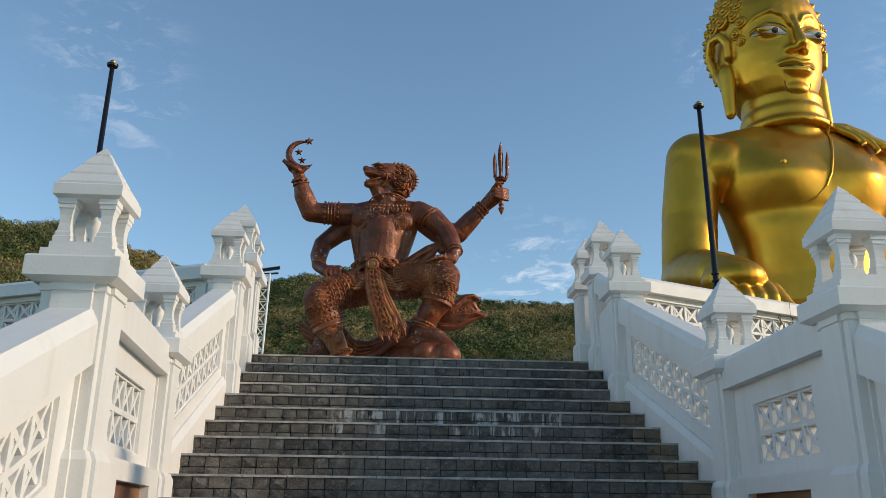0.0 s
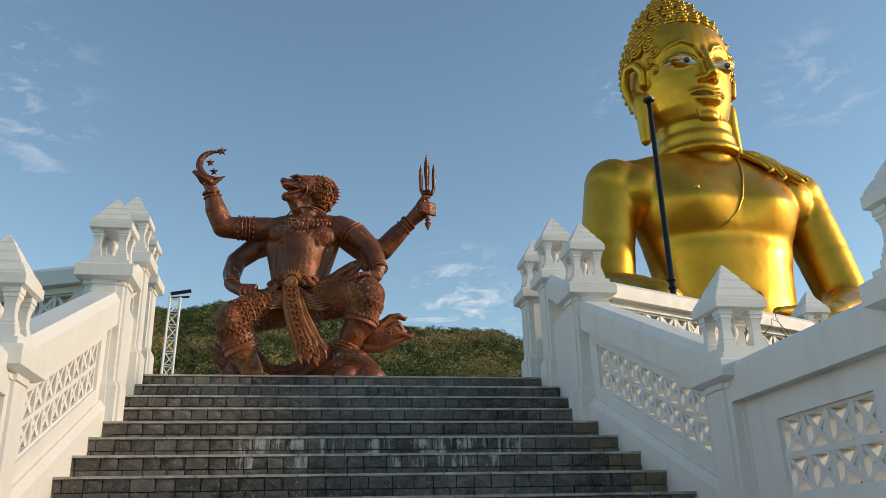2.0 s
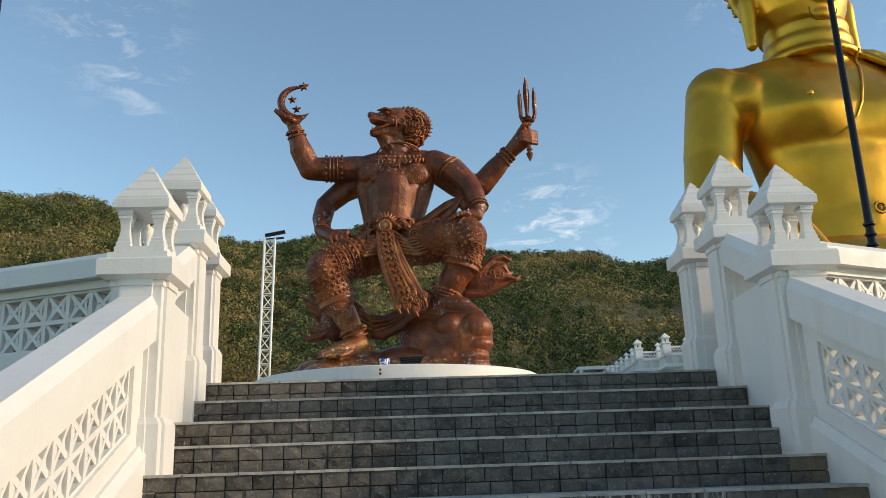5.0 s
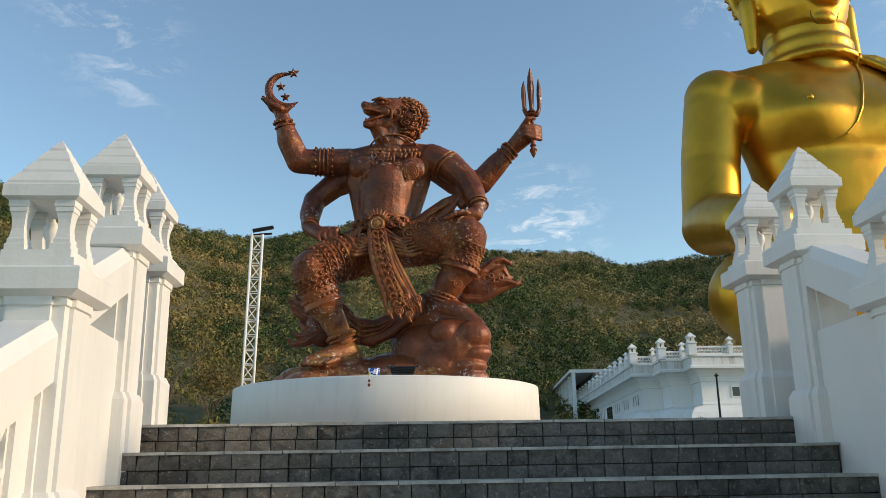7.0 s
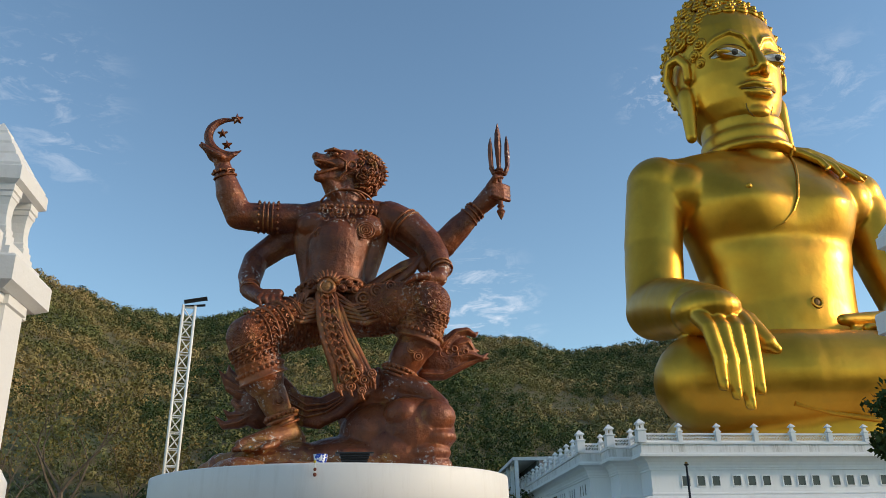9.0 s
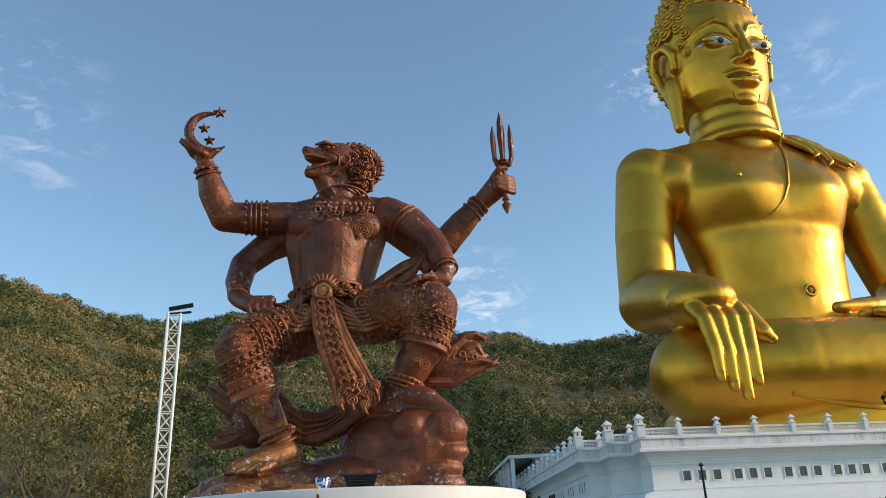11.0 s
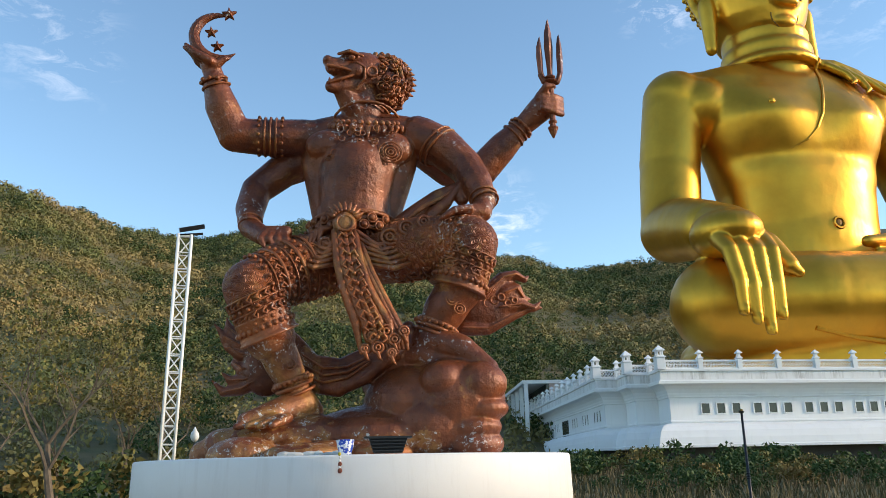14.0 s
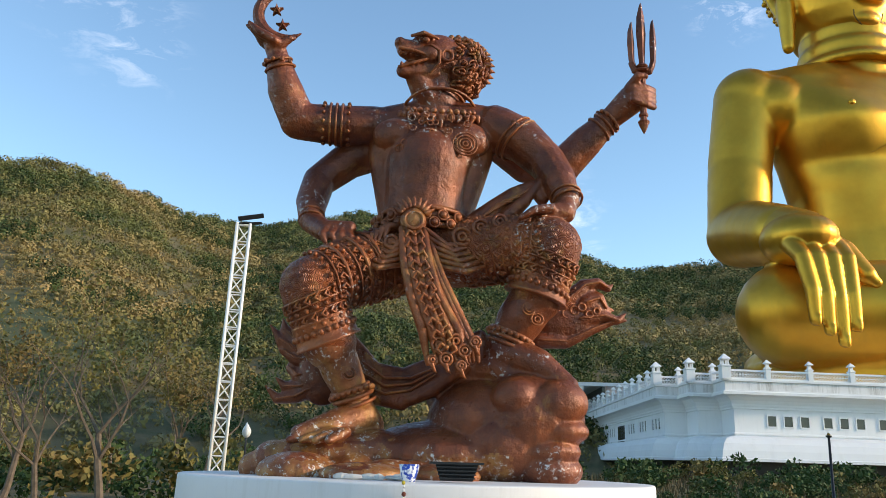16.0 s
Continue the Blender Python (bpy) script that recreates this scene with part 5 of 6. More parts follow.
    n0 = len(head.faces)
    for row in range(15):
        el = math.radians(-58 + 9.6 * row)
        n = max(1, int(round(2 * math.pi * 6.8 * math.cos(el) / 1.62)))
        for k in range(n):
            a = 2 * math.pi * (k + 0.5 * (row % 2)) / n
            d = Vector((math.cos(el) * math.sin(a), -math.cos(el) * math.cos(a), math.sin(el)))
            y, z = 1.0 + d.y * 6.75, 59.0 + d.z * 7.0
            if -3.1 <= y < -1.5 and 56.6 < z < 62.6:
                curl(Vector((d.x * 6.5, y, z)), d, 1.1)
                continue
            if y < -1.9 and z < 62.6 + 0.5 * math.cos(d.x * 2):
                continue
            if -1.9 <= y < 2.6 and z < 59.3:
                continue
            if d.z > 0.93:
                continue
            curl(Vector((d.x * 6.65, 1.0 + d.y * 6.75, 59.0 + d.z * 7.0)), d, 1.25)
    for z, r, n in ((65.4, 4.5, 17), (66.7, 3.7, 14), (67.8, 2.8, 10), (68.6, 1.9, 7)):
        for k in range(n):
            a = 2 * math.pi * (k + 0.5 * (n % 2)) / n
            curl(Vector((r * math.sin(a), 1.6 - r * math.cos(a), z)), Vector((math.sin(a), -math.cos(a), 0.7)).normalized(), 1.1)
    stack(head, [circle(r, z, 24, 0, 1.6) for z, r in ((68.2, 1.5), (69.0, 1.7), (70.2, 1.6), (72.0, 1.3), (74.0, 0.8), (75.5, 0.1))])
    head.faces.ensure_lookup_table()
    for f in head.faces[n0:]:
        f.smooth = True
        f.material_index = 0

    def painted(shape, mat, lift):
        """A thin enamel patch lying on the face."""
        n0 = len(head.faces)
        top = [skin((x, -30, z)) + Vector((0, -lift, 0)) for x, z in shape]
        c = skin((sum(x for x, z in shape) / len(shape), -30, sum(z for x, z in shape) / len(shape))) + Vector((0, -lift, 0))
        vs, cv = [head.verts.new(p) for p in top], head.verts.new(c)
        lo = [head.verts.new(p + Vector((0, lift + 0.3, 0))) for p in top]
        for k in range(len(vs)):
            head.faces.new((vs[k], vs[(k + 1) % len(vs)], cv))
            head.faces.new((lo[k], lo[(k + 1) % len(vs)], vs[(k + 1) % len(vs)], vs[k]))
        head.faces.ensure_lookup_table()
        for f in head.faces[n0:]:
            f.material_index = mat

    def line(pts, r, mat=0):
        n0 = len(head.faces)
        tube(head, [skin((x, -30, z)) for x, z in pts], r, 6)
        head.faces.ensure_lookup_table()
        for f in head.faces[n0:]:
            f.material_index = mat

    for sx in (-1, 1):
        eye = [(sx * (2.85 + 1.8 * math.cos(t)), 56.75 + (0.44 if math.sin(t) > 0 else 0.32) * math.sin(t) + 0.10 * math.cos(t)) for t in (2 * math.pi * k / 22 for k in range(22))]
        painted(eye, 1, 0.10)
        painted([(2.85 * sx + 0.2 + 0.42 * math.cos(t), 56.77 + 0.30 * math.sin(t)) for t in (2 * math.pi * k / 14 for k in range(14))], 2, 0.16)
        line([(sx * (2.85 + 1.9 * math.cos(t)), 56.82 + 0.50 * math.sin(t) + 0.1 * math.cos(t)) for t in (math.pi * k / 10 for k in range(11))], 0.12)
        line([(sx * (2.85 + 2.0 * math.cos(t)), 57.0 + 1.0 * math.sin(t)) for t in (math.pi * k / 10 for k in range(1, 10))], 0.07, 3)
    line([(1.7 * math.cos(t), 51.0 + 1.6 * math.sin(t)) for t in (math.pi + math.pi * k / 10 for k in range(11))], 0.07, 3)
    line([(-2.2, 52.6), (-1.0, 52.42), (0, 52.36), (1.0, 52.42), (2.2, 52.6)], 0.10, 3)
    head.transform(Matrix.Translation((-0.5, 2.6, 51.3)) @ Matrix.Rotation(radians(3), 4, "Z") @ Matrix.Diagonal((1, 1, 1.08, 1)) @ Matrix.Translation((0, 0, -51)))
    bmesh.ops.recalc_face_normals(head, faces=head.faces)
    me = bpy.data.meshes.new("head")
    head.to_mesh(me)
    head.free()
    bmesh.ops.recalc_face_normals(out, faces=out.faces)
    out.from_mesh(me)
    me = bpy.data.meshes.new("golden_statue")
    out.to_mesh(me)
    out.free()
    for m in (GOLD, EYE_WHITE, EYE_BLACK, GOLD_LINE_AND_HOLE):
        me.materials.append(m)
    ob = new("golden_statue", me)
    ob.matrix_world = GOLD_AT
    tagged(ob, "giant gold painted seated statue on the temple roof terrace", "statue")


build_gold_statue()


# ---- white temple building ----
def plan_offset(pts, d):
    """Push an open plan line outwards (to its right-hand side) by d, with mitred corners."""
    out = []
    for k, p in enumerate(pts):
        dirs = []
        if k > 0:
            dirs.append((Vector(p) - Vector(pts[k - 1])).normalized())
        if k < len(pts) - 1:
            dirs.append((Vector(pts[k + 1]) - Vector(p)).normalized())
        ns = [Vector((v.y, -v.x)) for v in dirs]
        n = sum(ns, Vector((0, 0))).normalized()
        out.append(Vector(p) + n * d / max(0.3, n.dot(ns[0])))
    return out


TEMPLE_AT = pose(22.0, 63.3, 0, 0, 0, 0)
FRONT = Vector((math.cos(radians(1.0)), math.sin(radians(1.0))))
SIDE = Vector((math.sin(radians(5.8)), math.cos(radians(5.8))))
TEMPLE_LINE = [-3.3 * FRONT + 62 * SIDE, -3.3 * FRONT + 5.6 * SIDE, -1.65 * FRONT + 5.6 * SIDE, -1.65 * FRONT + 2.7 * SIDE, 0 * FRONT + 2.7 * SIDE, Vector((0, 0)), 60 * FRONT]


def build_temple():
    ob = thing("temple_building", TEMPLE_AT, "long white temple building with stepped corner and bell-shaped skirt", "building")

    def sweep(name, prof, mat, label=""):
        bm = bmesh.new()
        rows = [[(q.x, q.y, z) for q in plan_offset(TEMPLE_LINE, o)] for o, z in prof]
        vs = [[bm.verts.new(p) for p in row] for row in rows]
        for a, b in zip(vs, vs[1:]):
            for k in range(len(a) - 1):
                bm.faces.new((a[k], a[k + 1], b[k + 1], b[k]))
        return part(name, bm, mat, ob, label)

    # dark wall fills the gap below the skirt, its shade put into the colour
    sweep("foundation", [(0.35, 3.2), (0.35, 5.46)], MORTAR_AND_SHADE, "foundation wall coloured dark for the shade under the skirt")
    sweep("skirt", [(0.30, 5.45), (1.42, 5.45), (1.42, 5.62), (1.36, 5.66), (1.28, 6.1), (1.12, 6.55), (0.86, 6.86), (0.46, 7.02), (0.1, 7.06), (-0.2, 7.06)], WHITE_TEMPLE)
    sweep("wall", [(0.0, 7.0), (0.0, 7.14), (0.07, 7.16), (0.07, 7.26), (0.0, 7.28), (0.0, 8.78), (0.10, 8.80), (0.10, 8.94), (0.16, 8.96)], WHITE_TEMPLE)
    sweep("cornice", [(0.0, 8.95), (0.16, 8.95), (0.18, 9.1), (0.28, 9.32), (0.50, 9.55), (0.80, 9.66), (0.92, 9.66), (0.92, 9.84), (0.80, 9.88), (0.80, 9.95)], WHITE_TEMPLE)
    sweep("parapet_band", [(0.80, 9.94), (0.74, 9.96), (0.74, 10.52)], STAINED, "parapet band with dark rain stains")
    sweep("parapet_base", [(0.74, 10.50), (0.84, 10.52), (0.84, 10.66), (0.78, 10.68), (0.55, 10.68), (0.5, 10.45)], WHITE_TEMPLE)
    sweep("roof_deck", [(0.5, 10.46), (-3.0, 10.45)], WHITE_TEMPLE, "pale roof terrace")
    bm = bmesh.new()
    pts = plan_offset(TEMPLE_LINE, -2.9)
    stack(bm, [[(p.x, p.y, z) for p in (*pts, pts[-1] + SIDE * 60)] for z in (9.9, 10.44)])
    part("roof_slab", bm, WHITE_TEMPLE, ob)
    rail = plan_offset(TEMPLE_LINE, 0.68)
    # posts
    body = bmesh.new()
    stack(body, [square(0.17, 0), square(0.17, 0.72), square(0.21, 0.74), square(0.21, 0.80), square(0.15, 0.82), square(0.15, 0.88), square(0.11, 0.9), square(0.095, 1.02), square(0.12, 1.08), square(0.21, 1.1), square(0.21, 1.14), square(0.02, 1.36)])
    small = finish(body, "parapet_post", WHITE_TEMPLE)
    bm = bmesh.new()
    stack(bm, [square(0.30, 0), square(0.30, 0.80), square(0.36, 0.82), square(0.36, 0.9), square(0.26, 0.92), square(0.26, 0.97)])
    for sx in (-1, 1):
        for sy in (-1, 1):
            box(bm, sx * 0.17 - 0.05, sx * 0.17 + 0.05, sy * 0.17 - 0.05, sy * 0.17 + 0.05, 0.97, 1.28)
    stack(bm, [square(0.31, 1.27), square(0.31, 1.34), square(0.02, 1.66)])
    large = finish(bm, "corner_post", WHITE_TEMPLE)
    panel_me = {}

    def panel(a, b):
        L = (b - a).length
        key = round(L, 2)
        if key not in panel_me:
            bm = bmesh.new()
            box(bm, 0, L, -0.08, 0.08, 0.50, 0.62)
            box(bm, 0, L, -0.07, 0.07, -0.02, 0.10)
            box(bm, 0, 0.16, -0.05, 0.05, 0.10, 0.5)
            box(bm, L - 0.16, L, -0.05, 0.05, 0.10, 0.5)
            n = max(2, int((L - 0.32) / 0.21))
            w = (L - 0.32) / n
            for k in range(n):
                for j in range(2):
                    x, z = 0.16 + (k + 0.5) * w, 0.10 + (j + 0.5) * 0.2
                    for p in ((-1, -1), (-1, 1)):
                        v = [bm.verts.new((x + p[0] * w * u + q[0], y, z + p[1] * 0.1 * u + q[1])) for y in (-0.03, 0.03) for u, q in ((-1, (0.02, 0)), (-1, (-0.02, 0)), (1, (-0.02, 0)), (1, (0.02, 0)))]
                        bm.faces.new(v[:4])
                        bm.faces.new(v[4:][::-1])
            box(bm, 0.16, L - 0.16, -0.028, 0.028, 0.285, 0.315)
            panel_me[key] = finish(bm, "lattice_panel", WHITE_TEMPLE)
        o = new("lattice_panel", panel_me[key])
        o.parent = ob
        o.matrix_local = Matrix.Translation((a.x, a.y, 10.66)) @ Matrix.Rotation(math.atan2(b.y - a.y, b.x - a.x), 4, "Z")

    def stand(me, p):
        o = new(me.name.split(".")[0], me)
        o.parent = ob
        o.matrix_local = Matrix.Translation((p.x, p.y, 10.62))

    for i, (a, b) in enumerate(zip(rail, rail[1:])):
        L = (b - a).length
        n = max(1, round(L / 2.92)) if L > 4 else 1
        for k in range(n):
            p, q = a + (b - a) * k / n, a + (b - a) * (k + 1) / n
            panel(p, q)
            if k:
                stand(small, p)
        if 0 < i:
            stand(large if i in (1, 3, 5) else small, a)

    # windows, in threes
    def window(me_f, me_p, p, ang):
        f = new("window_frame", me_f)
        f.parent = ob
        f.matrix_local = Matrix.Translation((p.x, p.y, 8.05)) @ Matrix.Rotation(ang, 4, "Z")
        g = new("pane", me_p)
        g.parent = f

    def window_meshes(w, h):
        bm = bmesh.new()
        t = 0.07
        for x0, x1, z0, z1 in ((-w / 2 - t, w / 2 + t, h / 2, h / 2 + t), (-w / 2 - t, w / 2 + t, -h / 2 - t, -h / 2), (-w / 2 - t, -w / 2, -h / 2, h / 2), (w / 2, w / 2 + t, -h / 2, h / 2)):
            box(bm, x0, x1, -0.05, 0.02, z0, z1)
        f = finish(bm, "window_frame", WHITE_TEMPLE)
        bm = bmesh.new()
        box(bm, -w / 2, w / 2, -0.012, 0.01, -h / 2, h / 2)
        return f, finish(bm, "pane", GLASS)

    f, g = window_meshes(0.56, 0.66)
    for grp in range(14):
        for j in range(3):
            window(f, g, FRONT * (2.55 + 3.85 * grp + 1.13 * j), math.atan2(FRONT.y, FRONT.x))
    f2, g2 = window_meshes(0.42, 0.78)
    a, b = TEMPLE_LINE[1], TEMPLE_LINE[0]
    ang = math.atan2((a - b).y, (a - b).x)
    for grp in range(8):
        if grp in (3,):
            continue
        for j in range(3):
            window(f2, g2, a + SIDE * (1.6 + 4.6 * grp + 1.0 * j), ang)
    # doorway on the side
    bm = bmesh.new()
    m = Matrix.Translation((*(a + SIDE * 16.6), 0)) @ Matrix.Rotation(ang, 4, "Z")
    box(bm, -1.6, 1.6, -0.02, 0.02, 6.2, 8.5)
    bm.transform(m)
    part("doorway", bm, GLASS, ob, "dark open doorway")
    # flat-roofed hall farther back
    hall = thing("side_hall", Matrix.Translation((*(Vector((21.7, 63.3)) + TEMPLE_LINE[0] - SIDE * 22), 0)) @ Matrix.Rotation(ang, 4, "Z"), "white flat-roofed hall with wide dark openings", "building")
    bm = bmesh.new()
    box(bm, -16, 9, -2.4, 8, 12.9, 13.25)
    part("roof", bm, WHITE_TEMPLE, hall)
    for k in range(7):
        bm = bmesh.new()
        box(bm, -15.6 + 4 * k, -15.2 + 4 * k, -2.2, -1.8, 4.3, 12.9)
        part("column", bm, WHITE_TEMPLE, hall)
    bm = bmesh.new()
    box(bm, -15, 8.5, 0.2, 0.5, 4.3, 12.9)
    part("glazing", bm, GLASS, hall)


build_temple()


# ---- masts and lamps ----
def build_mast():
    ob = thing("floodlight_mast", pose(-6.55, 39.3, 2.9, 0, 1.2, 8), "white steel lattice mast with a floodlight on top", "mast")
    H, w = 10.1, 0.23
    for sx in (-1, 1):
        for sy in (-1, 1):
            bm = bmesh.new()
            tube(bm, [(sx * w, sy * w, 0), (sx * w, sy * w, H)], 0.05, 8)
            part("chord", bm, WHITE_STEEL, ob, smooth=True)
    bm = bmesh.new()
    tube(bm, [(-w, 0, 0), (w, 0, 0.62)], 0.026, 6)
    diag = finish(bm, "brace", WHITE_STEEL)
    bm = bmesh.new()
    tube(bm, [(-w, 0, 0), (w, 0, 0)], 0.024, 6)
    rung = finish(bm, "rung", WHITE_STEEL)
    n = int(H / 0.62)
    for f in range(4):
        r = Matrix.Rotation(math.pi / 2 * f, 4, "Z") @ Matrix.Translation((0, -w, 0))
        for k in range(n):
            for me, mm in ((diag, Matrix.Scale(-1 if k % 2 else 1, 4, (1, 0, 0))), (rung, Matrix.Identity(4))):
                o = new(me.name.split(".")[0], me)
                o.parent = ob
                o.matrix_local = r @ Matrix.Translation((0, 0, 0.1 + k * 0.62)) @ mm
    bm = bmesh.new()
    tube(bm, [(-0.2, 0, H), (0.62, 0, H + 0.12)], 0.05, 8)
    part("arm", bm, BLACK_STEEL, ob)
    bm = bmesh.new()
    v = box(bm, -0.15, 0.75, -0.22, 0.22, 0, 0.16)
    bm.transform(Matrix.Translation((-0.05, -0.1, H + 0.12)) @ Matrix.Rotation(radians(-14), 4, "Y") @ Matrix.Rotation(radians(18), 4, "X"))
    lamp = part("floodlight", bm, BLACK_STEEL, ob, bevel=0.02)
    bm = bmesh.new()
    tube(bm, [(-w - 0.05, 0, H - 0.02), (w + 0.05, 0, H - 0.02)], 0.05, 8)
    part("top_plate", bm, WHITE_STEEL, ob)


build_mast()


def build_lamp_post(x, y, z0, z1, label):
    ob = thing("lamp_post", pose(x, y, z0), label, "lamp post", "black lamp posts")
    h = z1 - z0
    bm = bmesh.new()
    tube(bm, [(0, 0, 0), (0, 0, 0.3), (0, 0, 0.32), (0, 0, h - 0.12)], [0.055, 0.055, 0.042, 0.030], 12)
    part("pole", bm, BLACK_STEEL, ob, smooth=True)
    for z in (0.31 * h, 0.335 * h, 0.36 * h):
        bm = bmesh.new()
        torus(bm, (0, 0, z), (0, 0, 1), 0.038, 0.018, 16, 6)
        part("collar", bm, BLACK_STEEL, ob, smooth=True)
    bm = bmesh.new()
    stack(bm, [circle(r, h - 0.12 + t, 14) for t, r in ((0, 0.035), (0.02, 0.07), (0.05, 0.075), (0.06, 0.045))])
    part("head_ring", bm, BLACK_STEEL, ob)
    bm = bmesh.new()
    stack(bm, [circle(r, h - 0.06 + t, 12) for t, r in ((0, 0.04), (0.03, 0.045), (0.06, 0.01))])
    part("cap", bm, BRONZE_CAP, ob, "brass coloured cap")


build_lamp_post(3.90, 9.94 + 0.15, TERRACE, 7.26, "slim black lamp post without lantern behind the parapet")
build_lamp_post(-4.15, 9.95, TERRACE, 7.40, "slim black lamp post without lantern behind the parapet")
build_lamp_post(9.93, 30.2, ground_z(9.93, 30.2), 5.84, "slim black lamp post on the grassy bank")


def build_garden_lamp():
    ob = thing("garden_lamp", pose(-4.8, 34.0, ground_z(-4.8, 34)), "white bud-shaped garden lamp on a thin pole", "lamp")
    bm = bmesh.new()
    tube(bm, [(0, 0, 0), (0, 0, 2.15)], 0.03, 8)
    part("pole", bm, BLACK_STEEL, ob)
    bm = bmesh.new()
    stack(bm, [circle(r, 2.15 + t, 14) for t, r in ((0, 0.04), (0.06, 0.10), (0.15, 0.13), (0.24, 0.11), (0.33, 0.055), (0.42, 0.01))])
    part("shade", bm, EYE_WHITE, ob, smooth=True)


build_garden_lamp()


# ---- things on the pedestal ----
PTOP = PAVED + 1.29


def build_small_things():
    ob = thing("spotlight", pose(-0.27, 19.75, PTOP), "black ribbed spotlight lying on the pedestal", "spotlight")
    bm = bmesh.new()
    stack(bm, [[(-0.18, -0.1, 0.02), (0.18, -0.1, 0.02), (0.16, 0.1, 0.02), (-0.16, 0.1, 0.02)], [(-0.24, -0.14, 0.2), (0.24, -0.14, 0.2), (0.22, 0.1, 0.2), (-0.22, 0.1, 0.2)]])
    part("housing", bm, BLACK_STEEL, ob, bevel=0.01)
    for k in range(4):
        bm = bmesh.new()
        box(bm, -0.20 - 0.012 * k, 0.20 + 0.012 * k, -0.16 - 0.004 * k, -0.10, 0.045 + 0.04 * k, 0.058 + 0.04 * k)
        part("fin", bm, BLACK_STEEL, ob)
    bm = bmesh.new()
    box(bm, -0.30, 0.30, -0.17, 0.12, 0.2, 0.225)
    part("visor", bm, BLACK_STEEL, ob)
    ob = thing("offering_cup", pose(-0.80, 19.62, PTOP), "white and blue patterned porcelain offering cup", "cup")
    m = Mat("blue_white_porcelain", 0.25)
    m.colour(m.mix(m.span(m.noise(22, 3), 0.48, 0.54), (0.75, 0.76, 0.78), (0.03, 0.07, 0.38)))
    bm = bmesh.new()
    stack(bm, [circle(r, z, 18) for z, r in ((0, 0.07), (0.03, 0.075), (0.10, 0.10), (0.19, 0.115), (0.19, 0.10), (0.06, 0.07))])
    part("bowl", bm, m.m, ob, smooth=True)
    flower = plain("yellow_flowers", (0.55, 0.42, 0.03), 0.7)
    dark = plain("dried_red_flowers", (0.16, 0.04, 0.02), 0.8)
    g = thing("flower_garland", pose(-0.88, PED[1] - 3.27, PTOP), "small hanging flower garland with red and white beads", "garland")
    for k, (z, r, mt) in enumerate(((0.01, 0.03, flower), (-0.04, 0.02, EYE_WHITE), (-0.09, 0.024, EYE_WHITE), (-0.14, 0.035, dark), (-0.19, 0.02, EYE_WHITE), (-0.24, 0.04, dark))):
        bm = bmesh.new()
        ball(bm, (0.006 * (k % 2), 0, z * 0.75), (r * 0.65, r * 0.55, r * 0.75), None, 10, 8)
        part("bead", bm, mt, g)
    rnd = random.Random(5)
    chip = plain("flaked_white_paint", (0.62, 0.60, 0.56), 0.8)
    for k in range(9):
        bm = bmesh.new()
        ball(bm, (0, 0, 0), (rnd.uniform(0.05, 0.14), rnd.uniform(0.04, 0.08), rnd.uniform(0.02, 0.05)), None, 8, 5)
        o = part("paint_flake", bm, chip)
        o.location = (-1.6 + 0.10 * k + rnd.uniform(-0.05, 0.05), 20.0 + rnd.uniform(-0.1, 0.1), PTOP + 0.03)
        tagged(o, "flake of white paint beside the rock base", "debris", "paint flakes")


build_small_things()


# ---- plants ----
def leaf_cloud(centres, sizes, per, leaf, seed, squash=0.8, skin=0.0):
    """Many small leaf faces scattered through clumps; gives vertices and faces."""
    rs = np.random.RandomState(seed)
    n = len(centres) * per
    c = np.repeat(np.array(centres, float), per, axis=0)
    s = np.repeat(np.array(sizes, float), per)[:, None]
    d = rs.normal(size=(n, 3))
    d /= np.linalg.norm(d, axis=1)[:, None]
    p = c + d * s * (rs.uniform(0.35, 1.0, (n, 1)) ** 0.6) * np.array([1, 1, squash])
    u = rs.normal(size=(n, 3)) + d * 0.2
    u -= skin * d * np.sum(u * d, axis=1)[:, None]
    u /= np.linalg.norm(u, axis=1)[:, None]
    v = np.cross(u, d + rs.normal(size=(n, 3)) * (0.6 - 0.35 * skin))
    v /= np.linalg.norm(v, axis=1)[:, None] + 1e-6
    k = s * leaf * rs.uniform(0.6, 1.3, (n, 1))
    quad = np.stack([p - u * k, p - v * k * 0.6, p + u * k, p + v * k * 0.6], 1).reshape(-1, 3)
    return quad, np.arange(n * 4).reshape(-1, 4)


def leaf_mesh(name, verts, faces, mat):
    me = bpy.data.meshes.new(name)
    me.from_pydata(verts.tolist(), [], faces.tolist())
    me.materials.append(mat)
    return me


